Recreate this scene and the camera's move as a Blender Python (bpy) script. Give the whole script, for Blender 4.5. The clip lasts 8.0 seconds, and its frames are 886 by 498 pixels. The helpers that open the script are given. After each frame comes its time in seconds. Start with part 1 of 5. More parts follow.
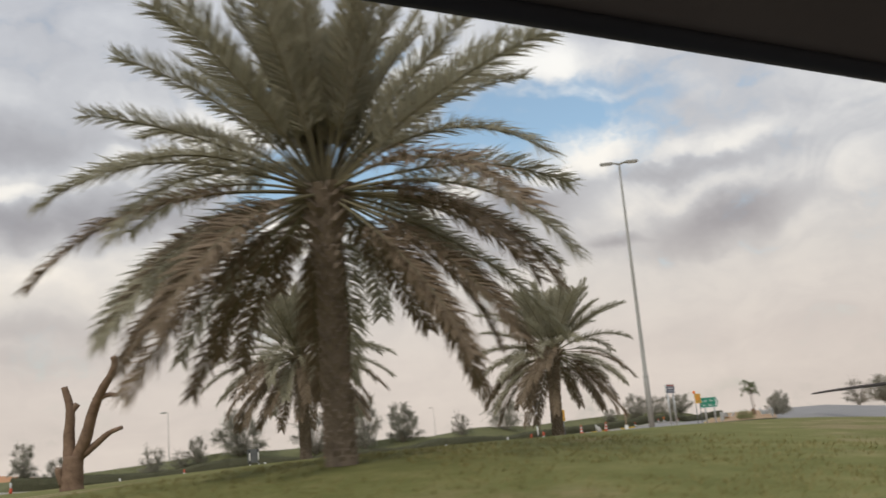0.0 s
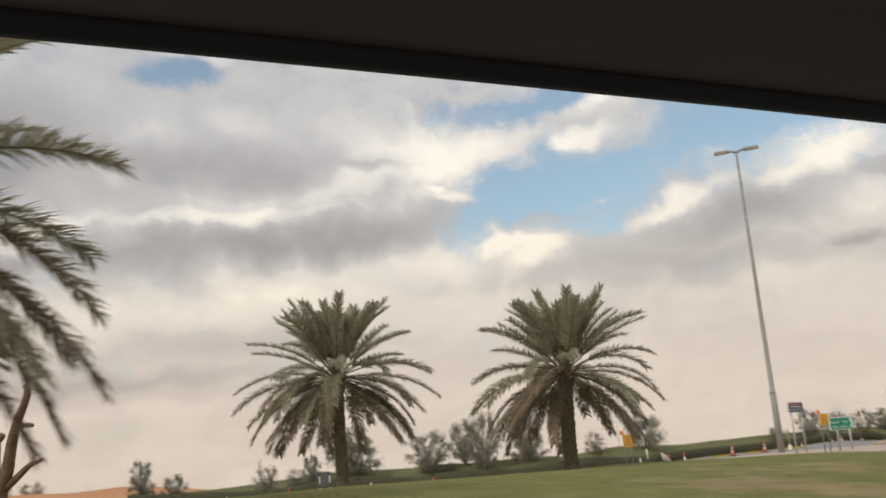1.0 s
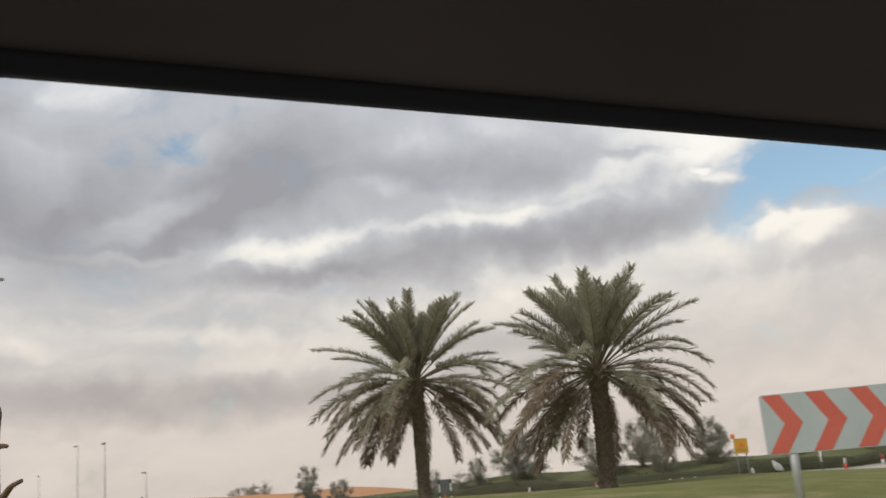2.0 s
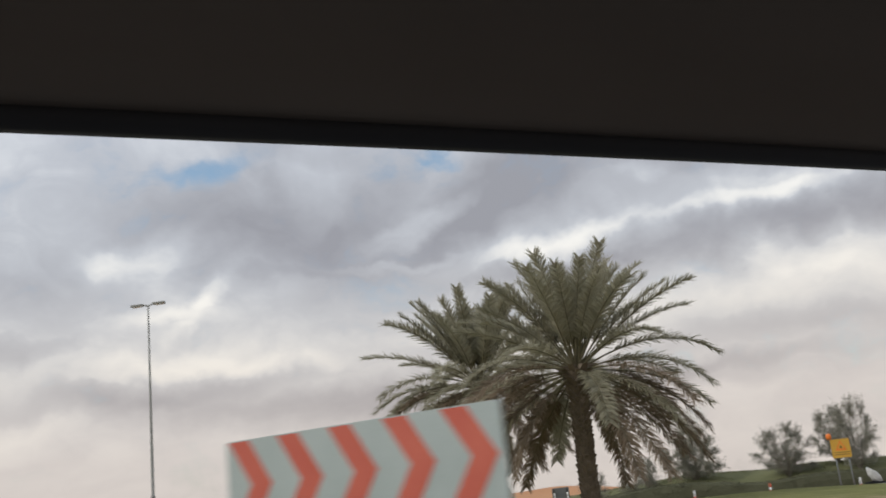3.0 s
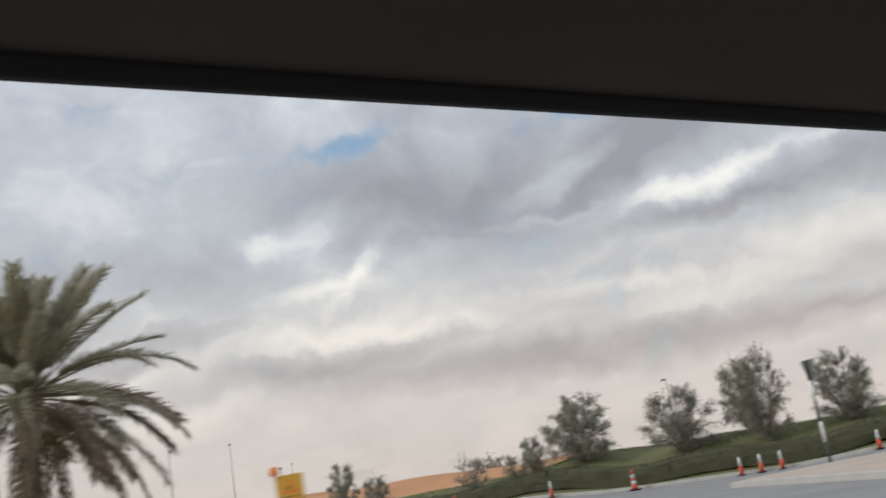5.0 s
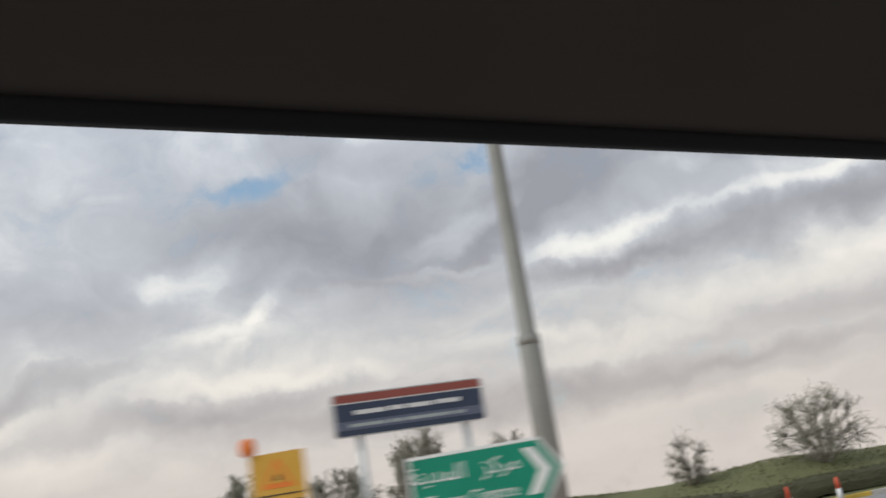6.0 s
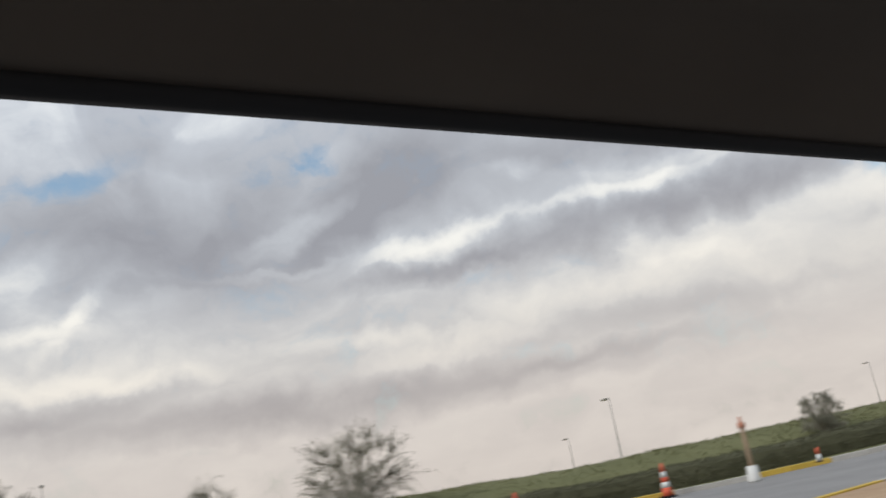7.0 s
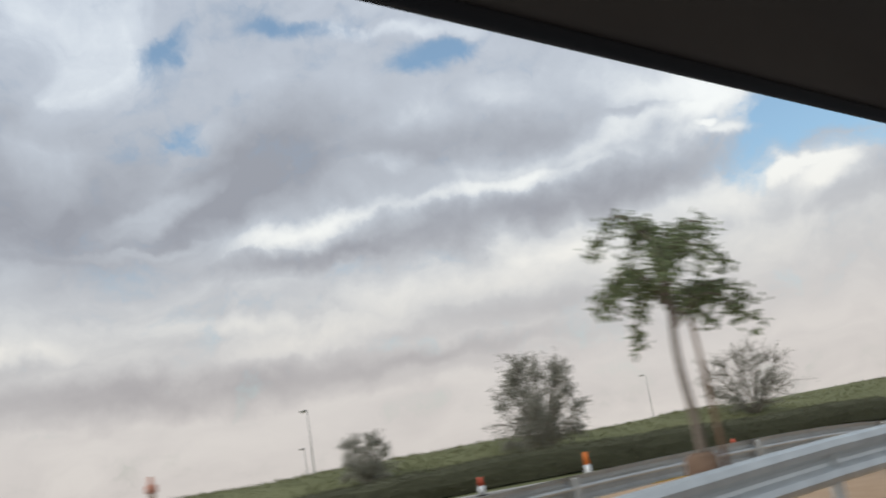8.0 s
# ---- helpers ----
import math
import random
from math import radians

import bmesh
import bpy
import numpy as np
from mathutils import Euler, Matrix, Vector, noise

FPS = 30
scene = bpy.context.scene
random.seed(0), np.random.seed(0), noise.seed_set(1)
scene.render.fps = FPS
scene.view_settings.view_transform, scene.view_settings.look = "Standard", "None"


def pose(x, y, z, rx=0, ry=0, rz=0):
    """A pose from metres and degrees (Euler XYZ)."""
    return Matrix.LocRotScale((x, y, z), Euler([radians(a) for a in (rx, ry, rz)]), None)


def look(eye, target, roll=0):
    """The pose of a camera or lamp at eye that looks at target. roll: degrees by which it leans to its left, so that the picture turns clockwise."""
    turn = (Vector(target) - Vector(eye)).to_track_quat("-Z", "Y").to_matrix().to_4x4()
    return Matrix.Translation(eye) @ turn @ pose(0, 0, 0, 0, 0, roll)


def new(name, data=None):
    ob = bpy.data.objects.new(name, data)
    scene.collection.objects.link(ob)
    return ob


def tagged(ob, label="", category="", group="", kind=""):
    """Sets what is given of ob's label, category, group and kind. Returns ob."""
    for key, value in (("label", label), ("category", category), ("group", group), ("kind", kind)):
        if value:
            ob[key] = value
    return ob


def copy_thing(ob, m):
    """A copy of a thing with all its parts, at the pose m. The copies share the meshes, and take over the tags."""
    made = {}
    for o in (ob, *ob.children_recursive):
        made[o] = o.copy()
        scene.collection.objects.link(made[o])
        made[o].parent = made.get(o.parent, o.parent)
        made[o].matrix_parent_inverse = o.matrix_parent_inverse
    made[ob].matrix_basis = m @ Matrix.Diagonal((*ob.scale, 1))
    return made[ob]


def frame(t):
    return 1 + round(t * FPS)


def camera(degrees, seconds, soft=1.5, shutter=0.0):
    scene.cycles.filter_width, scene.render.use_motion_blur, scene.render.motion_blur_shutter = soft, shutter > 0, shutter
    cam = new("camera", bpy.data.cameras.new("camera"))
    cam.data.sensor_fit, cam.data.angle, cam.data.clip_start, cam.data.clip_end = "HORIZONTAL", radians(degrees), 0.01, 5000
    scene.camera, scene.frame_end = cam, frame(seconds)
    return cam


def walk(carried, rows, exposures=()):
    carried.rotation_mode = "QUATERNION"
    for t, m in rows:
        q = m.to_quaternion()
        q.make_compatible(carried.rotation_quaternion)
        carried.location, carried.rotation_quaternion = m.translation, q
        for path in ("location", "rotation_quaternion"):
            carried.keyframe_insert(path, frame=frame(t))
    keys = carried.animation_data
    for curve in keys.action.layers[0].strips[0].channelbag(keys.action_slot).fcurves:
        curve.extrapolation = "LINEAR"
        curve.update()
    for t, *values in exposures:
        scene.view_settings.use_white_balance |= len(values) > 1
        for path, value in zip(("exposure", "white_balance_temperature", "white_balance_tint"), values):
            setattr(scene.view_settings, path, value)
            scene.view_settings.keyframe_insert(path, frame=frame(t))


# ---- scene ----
import collections
import itertools

# ---- camera ----
cam = camera(50.45, 8.0, soft=1.7, shutter=0.35)
# seconds, eye, yaw to the left of +y, tilt up, lean to the right
DRIVE = [
    (0, 0.000, 0.000, 1.395, 0.00, 10.88, 5.04),
    (0.3, 2.411, 1.387, 1.398, 4.31, 11.21, 4.54),
    (0.5, 3.968, 2.341, 1.400, 6.44, 10.76, 5.18),
    (1, 7.667, 4.932, 1.435, 13.66, 12.59, 4.53),
    (1.2, 9.024, 6.118, 1.443, 16.69, 13.62, 5.03),
    (1.5, 10.925, 8.026, 1.455, 21.96, 13.50, 4.92),
    (1.6, 11.515, 8.687, 1.453, 23.48, 13.45, 4.98),
    (1.8, 12.624, 10.053, 1.449, 26.63, 13.43, 4.50),
    (2, 13.694, 11.451, 1.444, 30.13, 13.55, 4.97),
    (2.1, 14.211, 12.161, 1.442, 31.89, 13.61, 5.11),
    (2.2, 14.688, 12.917, 1.440, 33.33, 13.60, 5.32),
    (3.3, 18.721, 21.913, 1.475, 50.66, 14.09, 6.77),
    (3.5, 19.197, 23.761, 1.470, 52.63, 13.32, 7.16),
    (3.7, 19.616, 25.680, 1.463, 54.11, 13.89, 6.61),
    (4, 20.237, 28.824, 1.453, 54.93, 12.57, 7.59),
    (4.1, 20.406, 29.872, 1.449, 56.07, 13.61, 8.40),
    (4.2, 20.508, 30.913, 1.446, 56.75, 13.77, 8.26),
    (4.5, 20.730, 34.050, 1.435, 56.36, 12.84, 8.36),
    (4.7, 20.837, 36.196, 1.437, 56.77, 12.91, 8.82),
    (5.8, 21.972, 49.165, 1.448, 50.22, 15.08, 11.34),
    (6, 22.448, 51.417, 1.450, 49.21, 15.25, 8.99),
    (6.2, 22.965, 53.687, 1.454, 48.00, 15.25, 9.80),
    (6.3, 23.235, 54.842, 1.456, 46.77, 15.21, 10.60),
    (6.4, 23.528, 56.026, 1.458, 45.80, 14.60, 10.70),
    (6.5, 23.842, 57.221, 1.460, 44.51, 13.84, 10.55),
    (7, 25.453, 63.180, 1.435, 38.92, 13.73, 10.59),
    (7.2, 26.111, 65.532, 1.421, 37.40, 13.39, 10.64),
    (7.5, 27.124, 69.046, 1.400, 34.64, 13.01, 10.71),
    (8, 28.930, 74.948, 1.335, 31.10, 11.94, 9.18),
]


def aim(x, y, z, yaw, tilt, lean):
    a, b = radians(yaw), radians(tilt)
    eye = Vector((x, y, z))
    way = Vector((-math.sin(a) * math.cos(b), math.cos(a) * math.cos(b), math.sin(b)))
    return look(eye, eye + way, -lean)


# the phone's white balance drifts from warm to neutral on the way
WHITE = [(0.0, 0.0, 6620, 10), (0.5, 0.0, 6900, 10.3), (1.0, 0.0, 7150, 10.5), (2.2, 0.0, 6500, 9.5), (3.3, 0.0, 6340, 9.5), (4.5, 0.0, 6330, 8.5), (7.0, 0.0, 6380, 8.5), (8.0, 0.0, 6150, 7.5)]
walk(cam, [(t, aim(*row)) for t, *row in DRIVE], WHITE)

# ---- world and sun ----
# the broken cloud sheet: bearing to the left of +y, height, half length, half width, tilt (degrees), strength
# gaps let the blue through, glints are thin bright cloud, shades are thick grey cloud
GAPS = [
    (5.2, 20.9, 4.5, 1.03, 17, 0.9),
    (4.3, 15.8, 6.4, 1.72, 3, 1),
    (-6.7, 17.7, 7.8, 2.1, 3, 1),
    (-14.4, 18.0, 2.2, 0.86, -66, 0.7),
    (6.0, 13.0, 3.2, 0.62, -5, 0.7),
    (46.8, 24.8, 1.7, 0.9, 17, 0.8),
    (45.9, 20.5, 0.8, 0.48, 3, 0.6),
    (37.8, 25.6, 2.3, 0.48, -3, 0.8),
    (29.5, 23.9, 2.8, 0.62, 9, 0.8),
    (10.3, 19.9, 3.7, 0.76, -2, 0.8),
    (9.8, 14.6, 3.3, 1.55, 23, 1),
    (61.7, 20.2, 3.0, 0.7, 13, 0.6),
    (46.3, 20.0, 1.1, 0.38, 8, 0.5),
    (62.7, 19.7, 1.9, 0.6, 1, 0.4),
    (45.9, 19.7, 1.0, 0.34, 1, 0.4),
]
GLINTS_RIGHT = [
    (12.0, 17.9, 4.1, 1.03, 1, 0.8),
    (4.8, 18.0, 1.4, 0.41, 16, 0.9),
    (1.8, 21.1, 2.1, 0.38, 30, 0.8),
    (-7.5, 21.0, 6.3, 0.9, -1, 0.65),
    (-10.1, 15.9, 2.0, 0.9, 5, 1),
    (-0.7, 13.6, 2.2, 0.45, 16, 1),
    (-7.5, 14.6, 1.6, 0.52, 17, 0.7),
    (8.7, 12.2, 1.6, 0.24, 3, 1),
    (-16.4, 15.4, 3.7, 0.55, -2, 0.8),
    (-9.0, 19.4, 3.2, 0.24, -4, 0.6),
    (3.9, 14.1, 0.8, 0.17, -2, 0.6),
    (-15.5, 13.1, 4.2, 0.48, 0, 0.5),
    (10.0, 11.9, 0.7, 0.34, 0, 1),
    (7.8, 11.6, 1.2, 0.55, 22, 0.8),
]
GLINTS_MID = [
    (47.0, 16.4, 2.6, 0.41, 21, 0.9),
    (40.4, 14.3, 3.8, 0.59, 6, 1),
    (27.5, 15.0, 4.2, 0.32, 2, 0.6),
    (15.6, 17.2, 6.6, 0.62, 5, 0.9),
    (15.3, 18.3, 3.4, 1.03, -4, 0.9),
    (47.3, 14.0, 3.6, 0.24, 1, 0.6),
    (29.8, 10.0, 6.0, 0.76, 1, 0.5),
    (40.0, 8.1, 3.4, 0.69, 5, 0.6),
    (33.2, 17.7, 0.8, 0.41, 5, 0.7),
    (26.0, 15.1, 1.6, 0.41, 10, 0.7),
    (14.0, 16.0, 0.5, 0.24, -5, 1),
    (12.3, 15.1, 1.5, 0.28, -13, 0.7),
    (30.6, 25.3, 3.5, 0.34, -3, 0.5),
    (52.0, 7.0, 4.5, 0.48, 1, 0.35),
]
GLINTS_LEFT = [
    (64.7, 15.0, 2.4, 0.76, 9, 0.9),
    (61.4, 12.1, 1.7, 0.4, 48, 0.8),
    (63.3, 11.5, 1.9, 0.45, 0, 0.8),
    (60.6, 8.6, 4.2, 0.5, -2, 0.6),
    (47.5, 16.5, 2.2, 0.38, 18, 0.9),
    (42.2, 9.0, 5.5, 0.48, -4, 0.5),
    (72.4, 5.8, 2.5, 0.9, 9, 0.5),
    (62.5, 8.8, 3.0, 0.4, 9, 0.45),
    (48.1, 14.1, 2.8, 0.17, 1, 0.6),
    (65.1, 15.0, 2.0, 0.69, 4, 0.8),
    (77.0, 7.5, 1.8, 0.41, 6, 0.5),
    (77.2, 7.2, 2.3, 0.62, 12, 0.5),
    (56.9, 8.5, 2.8, 0.55, -3, 0.4),
]
SHADES_RIGHT = [
    (-4.5, 12.7, 3.4, 0.76, 14, 0.6),
    (-2.5, 10.6, 4.8, 0.55, -1, 0.4),
    (-16.9, 11.2, 2.6, 0.9, 7, 0.8),
    (-11.2, 10.9, 1.3, 0.34, -3, 0.7),
    (-16.0, 14.4, 2.9, 0.31, 0, 0.5),
    (7.0, 10.1, 4.5, 0.48, -2, 0.3),
    (52.5, 16.2, 3.7, 2.07, 24, 0.7),
    (42.7, 17.4, 5.4, 1.72, 26, 1),
    (23.6, 13.6, 9.3, 0.83, 2, 1),
    (28.5, 18.2, 6.4, 1.1, -5, 0.7),
    (48.4, 5.8, 6.3, 0.76, 1, 0.75),
    (35.0, 5.6, 6.8, 0.48, 3, 0.6),
    (18.8, 17.5, 1.8, 0.34, -2, 0.5),
    (26.0, 7.8, 5.2, 0.48, 0, 0.3),
]
SHADES_LEFT = [
    (56.3, 16.3, 6.5, 2.14, -7, 0.85),
    (55.8, 13.8, 4.8, 0.55, -2, 0.6),
    (41.7, 17.2, 4.8, 1.17, 11, 0.9),
    (37.3, 12.9, 5.5, 0.48, 3, 0.8),
    (49.0, 6.0, 12.3, 0.76, -2, 0.7),
    (64.2, 6.9, 5.6, 0.62, 3, 0.7),
    (74.6, 9.2, 4.3, 0.55, 10, 0.6),
    (74.1, 13.4, 5.0, 1.72, -7, 0.5),
    (60.2, 14.9, 2.8, 0.55, 10, 0.5),
    (39.8, 17.3, 5.9, 1.24, -2, 0.5),
    (54.5, 21.1, 3.8, 1.03, -6, 0.4),
    (78.0, 11.0, 3.3, 1.38, 3, 0.4),
]

SUN_BEARING, SUN_HEIGHT = 205.0, 38.0


class Nodes:
    """Short hand for building a node tree."""

    def __init__(self, tree):
        self.tree = tree
        tree.nodes.clear()

    def add(self, kind, inputs=(), operation="", clamp=False, vector_type=""):
        node = self.tree.nodes.new(kind)
        if operation:
            node.operation = operation
        if clamp:
            node.use_clamp = True
        if vector_type:
            node.vector_type = vector_type
        for key, value in dict(inputs).items():
            socket = node.inputs[key]
            if isinstance(value, bpy.types.NodeSocket):
                self.tree.links.new(value, socket)
            else:
                socket.default_value = value
        return node

    def math(self, op, a, b=0.0, c=0.0, clamp=False):
        return self.add("ShaderNodeMath", {0: a, 1: b, 2: c}, operation=op, clamp=clamp).outputs[0]

    def mix(self, fac, a, b, blend="MIX"):
        node = self.tree.nodes.new("ShaderNodeMix")
        node.data_type, node.blend_type = "RGBA", blend
        for key, value in ((0, fac), (6, a), (7, b)):
            if isinstance(value, bpy.types.NodeSocket):
                self.tree.links.new(value, node.inputs[key])
            else:
                node.inputs[key].default_value = value
        return node.outputs[2]

    def noise(self, vector, scale, detail=4.0, rough=0.55, warp=0.0):
        return self.add("ShaderNodeTexNoise", {"Vector": vector, "Scale": scale, "Detail": detail, "Roughness": rough, "Distortion": warp})

    def ramp(self, fac, stops):
        node = self.add("ShaderNodeValToRGB", {0: fac})
        ramp = node.color_ramp
        while len(ramp.elements) < len(stops):
            ramp.elements.new(0.5)
        for element, (place, colour) in zip(ramp.elements, stops):
            element.position = place
            element.color = (*colour, 1) if len(colour) == 3 else colour
        return node.outputs[0]

    def span(self, value, a, b, c=0.0, d=1.0, smooth=False):
        node = self.add("ShaderNodeMapRange", {0: value, 1: a, 2: b, 3: c, 4: d})
        node.interpolation_type = "SMOOTHSTEP" if smooth else "LINEAR"
        return node.outputs[0]


def build_sky():
    world = bpy.data.worlds.new("sky")
    world.use_nodes = True
    scene.world = world
    n = Nodes(world.node_tree)
    way = n.add("ShaderNodeTexCoord").outputs["Generated"]
    xyz = n.add("ShaderNodeSeparateXYZ", {0: way})
    bearing = n.math("DEGREES", n.math("ARCTAN2", xyz.outputs[0], xyz.outputs[1]))
    height = n.math("DEGREES", n.math("ARCSINE", xyz.outputs[2]))
    flat = n.add("ShaderNodeCombineXYZ", {0: n.math("MULTIPLY", bearing, 0.96), 1: height}).outputs[0]
    # ragged edges: two sizes of wander
    wide = n.noise(way, 5.0, 2.0)
    fine = n.noise(way, 22.0, 4.0, 0.55)
    shift = n.add("ShaderNodeVectorMath", {0: wide.outputs["Color"], 1: (0.5, 0.5, 0.5)}, operation="SUBTRACT").outputs[0]
    shift = n.add("ShaderNodeVectorMath", {0: shift, "Scale": 4.0}, operation="SCALE").outputs[0]
    shift2 = n.add("ShaderNodeVectorMath", {0: fine.outputs["Color"], 1: (0.5, 0.5, 0.5)}, operation="SUBTRACT").outputs[0]
    shift2 = n.add("ShaderNodeVectorMath", {0: shift2, "Scale": 2.2}, operation="SCALE").outputs[0]
    torn = n.add("ShaderNodeVectorMath", {0: flat, 1: shift}, operation="ADD").outputs[0]
    torn = n.add("ShaderNodeVectorMath", {0: torn, 1: shift2}, operation="ADD").outputs[0]

    def patches(layers, inner, outer):
        # each layer is nudged a little by the ones before it
        total, bed = None, torn
        for rows in layers:
            if total is not None:
                nudge = n.add("ShaderNodeCombineXYZ", {0: n.math("MULTIPLY", total, 0.06), 1: n.math("MULTIPLY", total, -0.04)}).outputs[0]
                bed = n.add("ShaderNodeVectorMath", {0: torn, 1: nudge}, operation="ADD").outputs[0]
            for az, el, long, wide_, tilt, strength in rows:
                place = n.add("ShaderNodeMapping", {0: bed, 1: (-az * 0.96, el, 0), 2: (0, 0, radians(tilt)), 3: (long, wide_, 1)}, vector_type="TEXTURE").outputs[0]
                far = n.add("ShaderNodeVectorMath", {0: place}, operation="LENGTH").outputs["Value"]
                one = n.span(far, outer, inner, 0.0, strength, True)
                total = one if total is None else n.math("MAXIMUM", total, one)
        return total

    glints = patches([GLINTS_RIGHT, GLINTS_MID, GLINTS_LEFT], 0.0, 2.35)
    shades = patches([SHADES_RIGHT, SHADES_LEFT], 0.0, 2.6)
    gaps = patches([GAPS], 0.2, 2.2)
    # drawn-out billows of the sheet, finer and flatter towards the horizon
    low = n.math("MULTIPLY", n.math("LOGARITHM", n.math("ADD", n.math("MAXIMUM", height, 0.0), 5.0), 2.718), 13.0)
    rolled = n.add("ShaderNodeCombineXYZ", {0: n.math("MULTIPLY", bearing, 0.96), 1: low}).outputs[0]
    rolled = n.add("ShaderNodeVectorMath", {0: rolled, 1: shift}, operation="ADD").outputs[0]
    rolled = n.add("ShaderNodeMapping", {0: rolled, 2: (0, 0, radians(-7)), 3: (0.04, 0.15, 1)}).outputs[0]
    streak = n.math("SUBTRACT", n.noise(rolled, 1.0, 6.0, 0.52, 0.4).outputs[0], 0.5)
    puffs = n.add("ShaderNodeMapping", {0: torn, 2: (0, 0, radians(-14)), 3: (0.22, 0.42, 1)}).outputs[0]
    puff = n.math("SUBTRACT", n.noise(puffs, 1.0, 6.0, 0.55, 0.3).outputs[0], 0.5)
    hazy = n.span(height, 2.0, 13.0, 0.42, 1.0, True)
    thick = n.math("MULTIPLY_ADD", n.math("MULTIPLY", streak, hazy), 0.72, 0.46)
    thick = n.math("MULTIPLY_ADD", n.math("MULTIPLY", puff, hazy), 0.25, thick)
    thick = n.math("MULTIPLY_ADD", glints, -0.36, thick)
    thick = n.math("MULTIPLY_ADD", shades, 0.62, thick)
    opening = n.math("MULTIPLY_ADD", glints, -0.5, n.math("MULTIPLY_ADD", puff, 1.8, n.math("MULTIPLY_ADD", streak, 0.8, n.math("MULTIPLY", gaps, 1.15))))
    clear = n.span(opening, 0.08, 1.08, smooth=True)
    up = n.math("DIVIDE", height, 40.0, clamp=True)
    sheet = n.ramp(up, [(0.0, (0.675, 0.6, 0.545)), (0.1, (0.67, 0.606, 0.562)), (0.22, (0.64, 0.615, 0.595)), (0.36, (0.585, 0.6, 0.63)), (0.65, (0.57, 0.6, 0.66)), (1.0, (0.57, 0.62, 0.7))])
    grey = n.ramp(up, [(0.0, (0.44, 0.395, 0.37)), (0.15, (0.4, 0.365, 0.36)), (0.36, (0.34, 0.34, 0.37)), (1.0, (0.35, 0.37, 0.41))])
    white = n.ramp(up, [(0.0, (0.86, 0.78, 0.69)), (0.2, (0.9, 0.83, 0.74)), (0.35, (0.96, 0.93, 0.87)), (0.6, (0.96, 0.97, 0.96))])
    colour = n.mix(n.span(thick, 0.42, 1.0), sheet, grey)
    colour = n.mix(n.span(thick, 0.1, 0.55, smooth=True), white, colour)
    nishita = n.add("ShaderNodeTexSky")
    nishita.sky_type, nishita.sun_disc = "NISHITA", False
    nishita.sun_elevation, nishita.sun_rotation = radians(SUN_HEIGHT), radians(SUN_BEARING)
    nishita.dust_density = 2.0
    blue = n.mix(1.0, nishita.outputs[0], (0.142, 0.16, 0.152, 1), "MULTIPLY")
    blue = n.mix(0.14, blue, sheet)
    colour = n.mix(clear, colour, blue)
    out = n.add("ShaderNodeBackground", {0: colour, 1: 1.0})
    n.add("ShaderNodeOutputWorld", {0: out.outputs[0]})


build_sky()
sun = new("sun", bpy.data.lights.new("sun", "SUN"))
sun.data.energy, sun.data.angle, sun.data.color = 1.5, radians(12), (1.0, 0.95, 0.88)
_b, _h = radians(SUN_BEARING), radians(SUN_HEIGHT)
sun.matrix_world = look((0, 0, 40), Vector((0, 0, 40)) - Vector((math.sin(_b) * math.cos(_h), math.cos(_b) * math.cos(_h), math.sin(_h))))

# ---- materials ----
def surface(name, dark, light, scale=4.0, rough=0.8, bump=0.15, metal=0.0, fine=60.0, vary=0.0, spec=0.3, coat=0.0):
    """A procedural surface: two colours broken up at two scales, with fine relief."""
    m = bpy.data.materials.new(name)
    m.use_nodes = True
    n = Nodes(m.node_tree)
    place = n.add("ShaderNodeTexCoord").outputs["Object"]
    big = n.noise(place, scale, 5.0, 0.6).outputs[0]
    small = n.noise(place, fine, 3.0, 0.6).outputs[0]
    fac = n.math("ADD", n.math("MULTIPLY", big, 0.65), n.math("MULTIPLY", small, 0.35))
    if vary:
        info = n.add("ShaderNodeObjectInfo").outputs["Random"]
        fac = n.math("ADD", fac, n.math("MULTIPLY", n.math("SUBTRACT", info, 0.5), vary))
    colour = n.ramp(n.span(fac, 0.32, 0.68), [(0.0, dark), (1.0, light)])
    relief = n.add("ShaderNodeBump", {"Strength": bump, "Distance": 0.02, "Height": fac})
    b = n.add("ShaderNodeBsdfPrincipled", {"Base Color": colour, "Metallic": metal, "Normal": relief.outputs[0], "Specular IOR Level": spec, "Coat Weight": coat,
              "Roughness": n.math("ADD", rough - 0.08, n.math("MULTIPLY", small, 0.16), clamp=True)})
    n.add("ShaderNodeOutputMaterial", {0: b.outputs[0]})
    return m


def leaf_surface(name, dark, light, rough=0.55, pass_through=0.35, scale=1.2):
    """Foliage: each leaf takes its own shade, and some light comes through."""
    m = bpy.data.materials.new(name)
    m.use_nodes = True
    n = Nodes(m.node_tree)
    island = n.add("ShaderNodeNewGeometry").outputs["Random Per Island"]
    place = n.add("ShaderNodeTexCoord").outputs["Object"]
    patch = n.noise(place, scale, 3.0).outputs[0]
    who = n.add("ShaderNodeObjectInfo").outputs["Random"]
    fac = n.math("ADD", n.math("MULTIPLY", island, 0.45), n.math("ADD", n.math("MULTIPLY", patch, 0.35), n.math("MULTIPLY", who, 0.2)))
    colour = n.ramp(fac, [(0.15, dark), (0.85, light)])
    b = n.add("ShaderNodeBsdfPrincipled", {"Base Color": colour, "Roughness": rough, "Specular IOR Level": 0.25})
    t = n.add("ShaderNodeBsdfTranslucent", {0: colour})
    both = n.add("ShaderNodeMixShader", {0: pass_through, 1: b.outputs[0], 2: t.outputs[0]})
    n.add("ShaderNodeOutputMaterial", {0: both.outputs[0]})
    return m


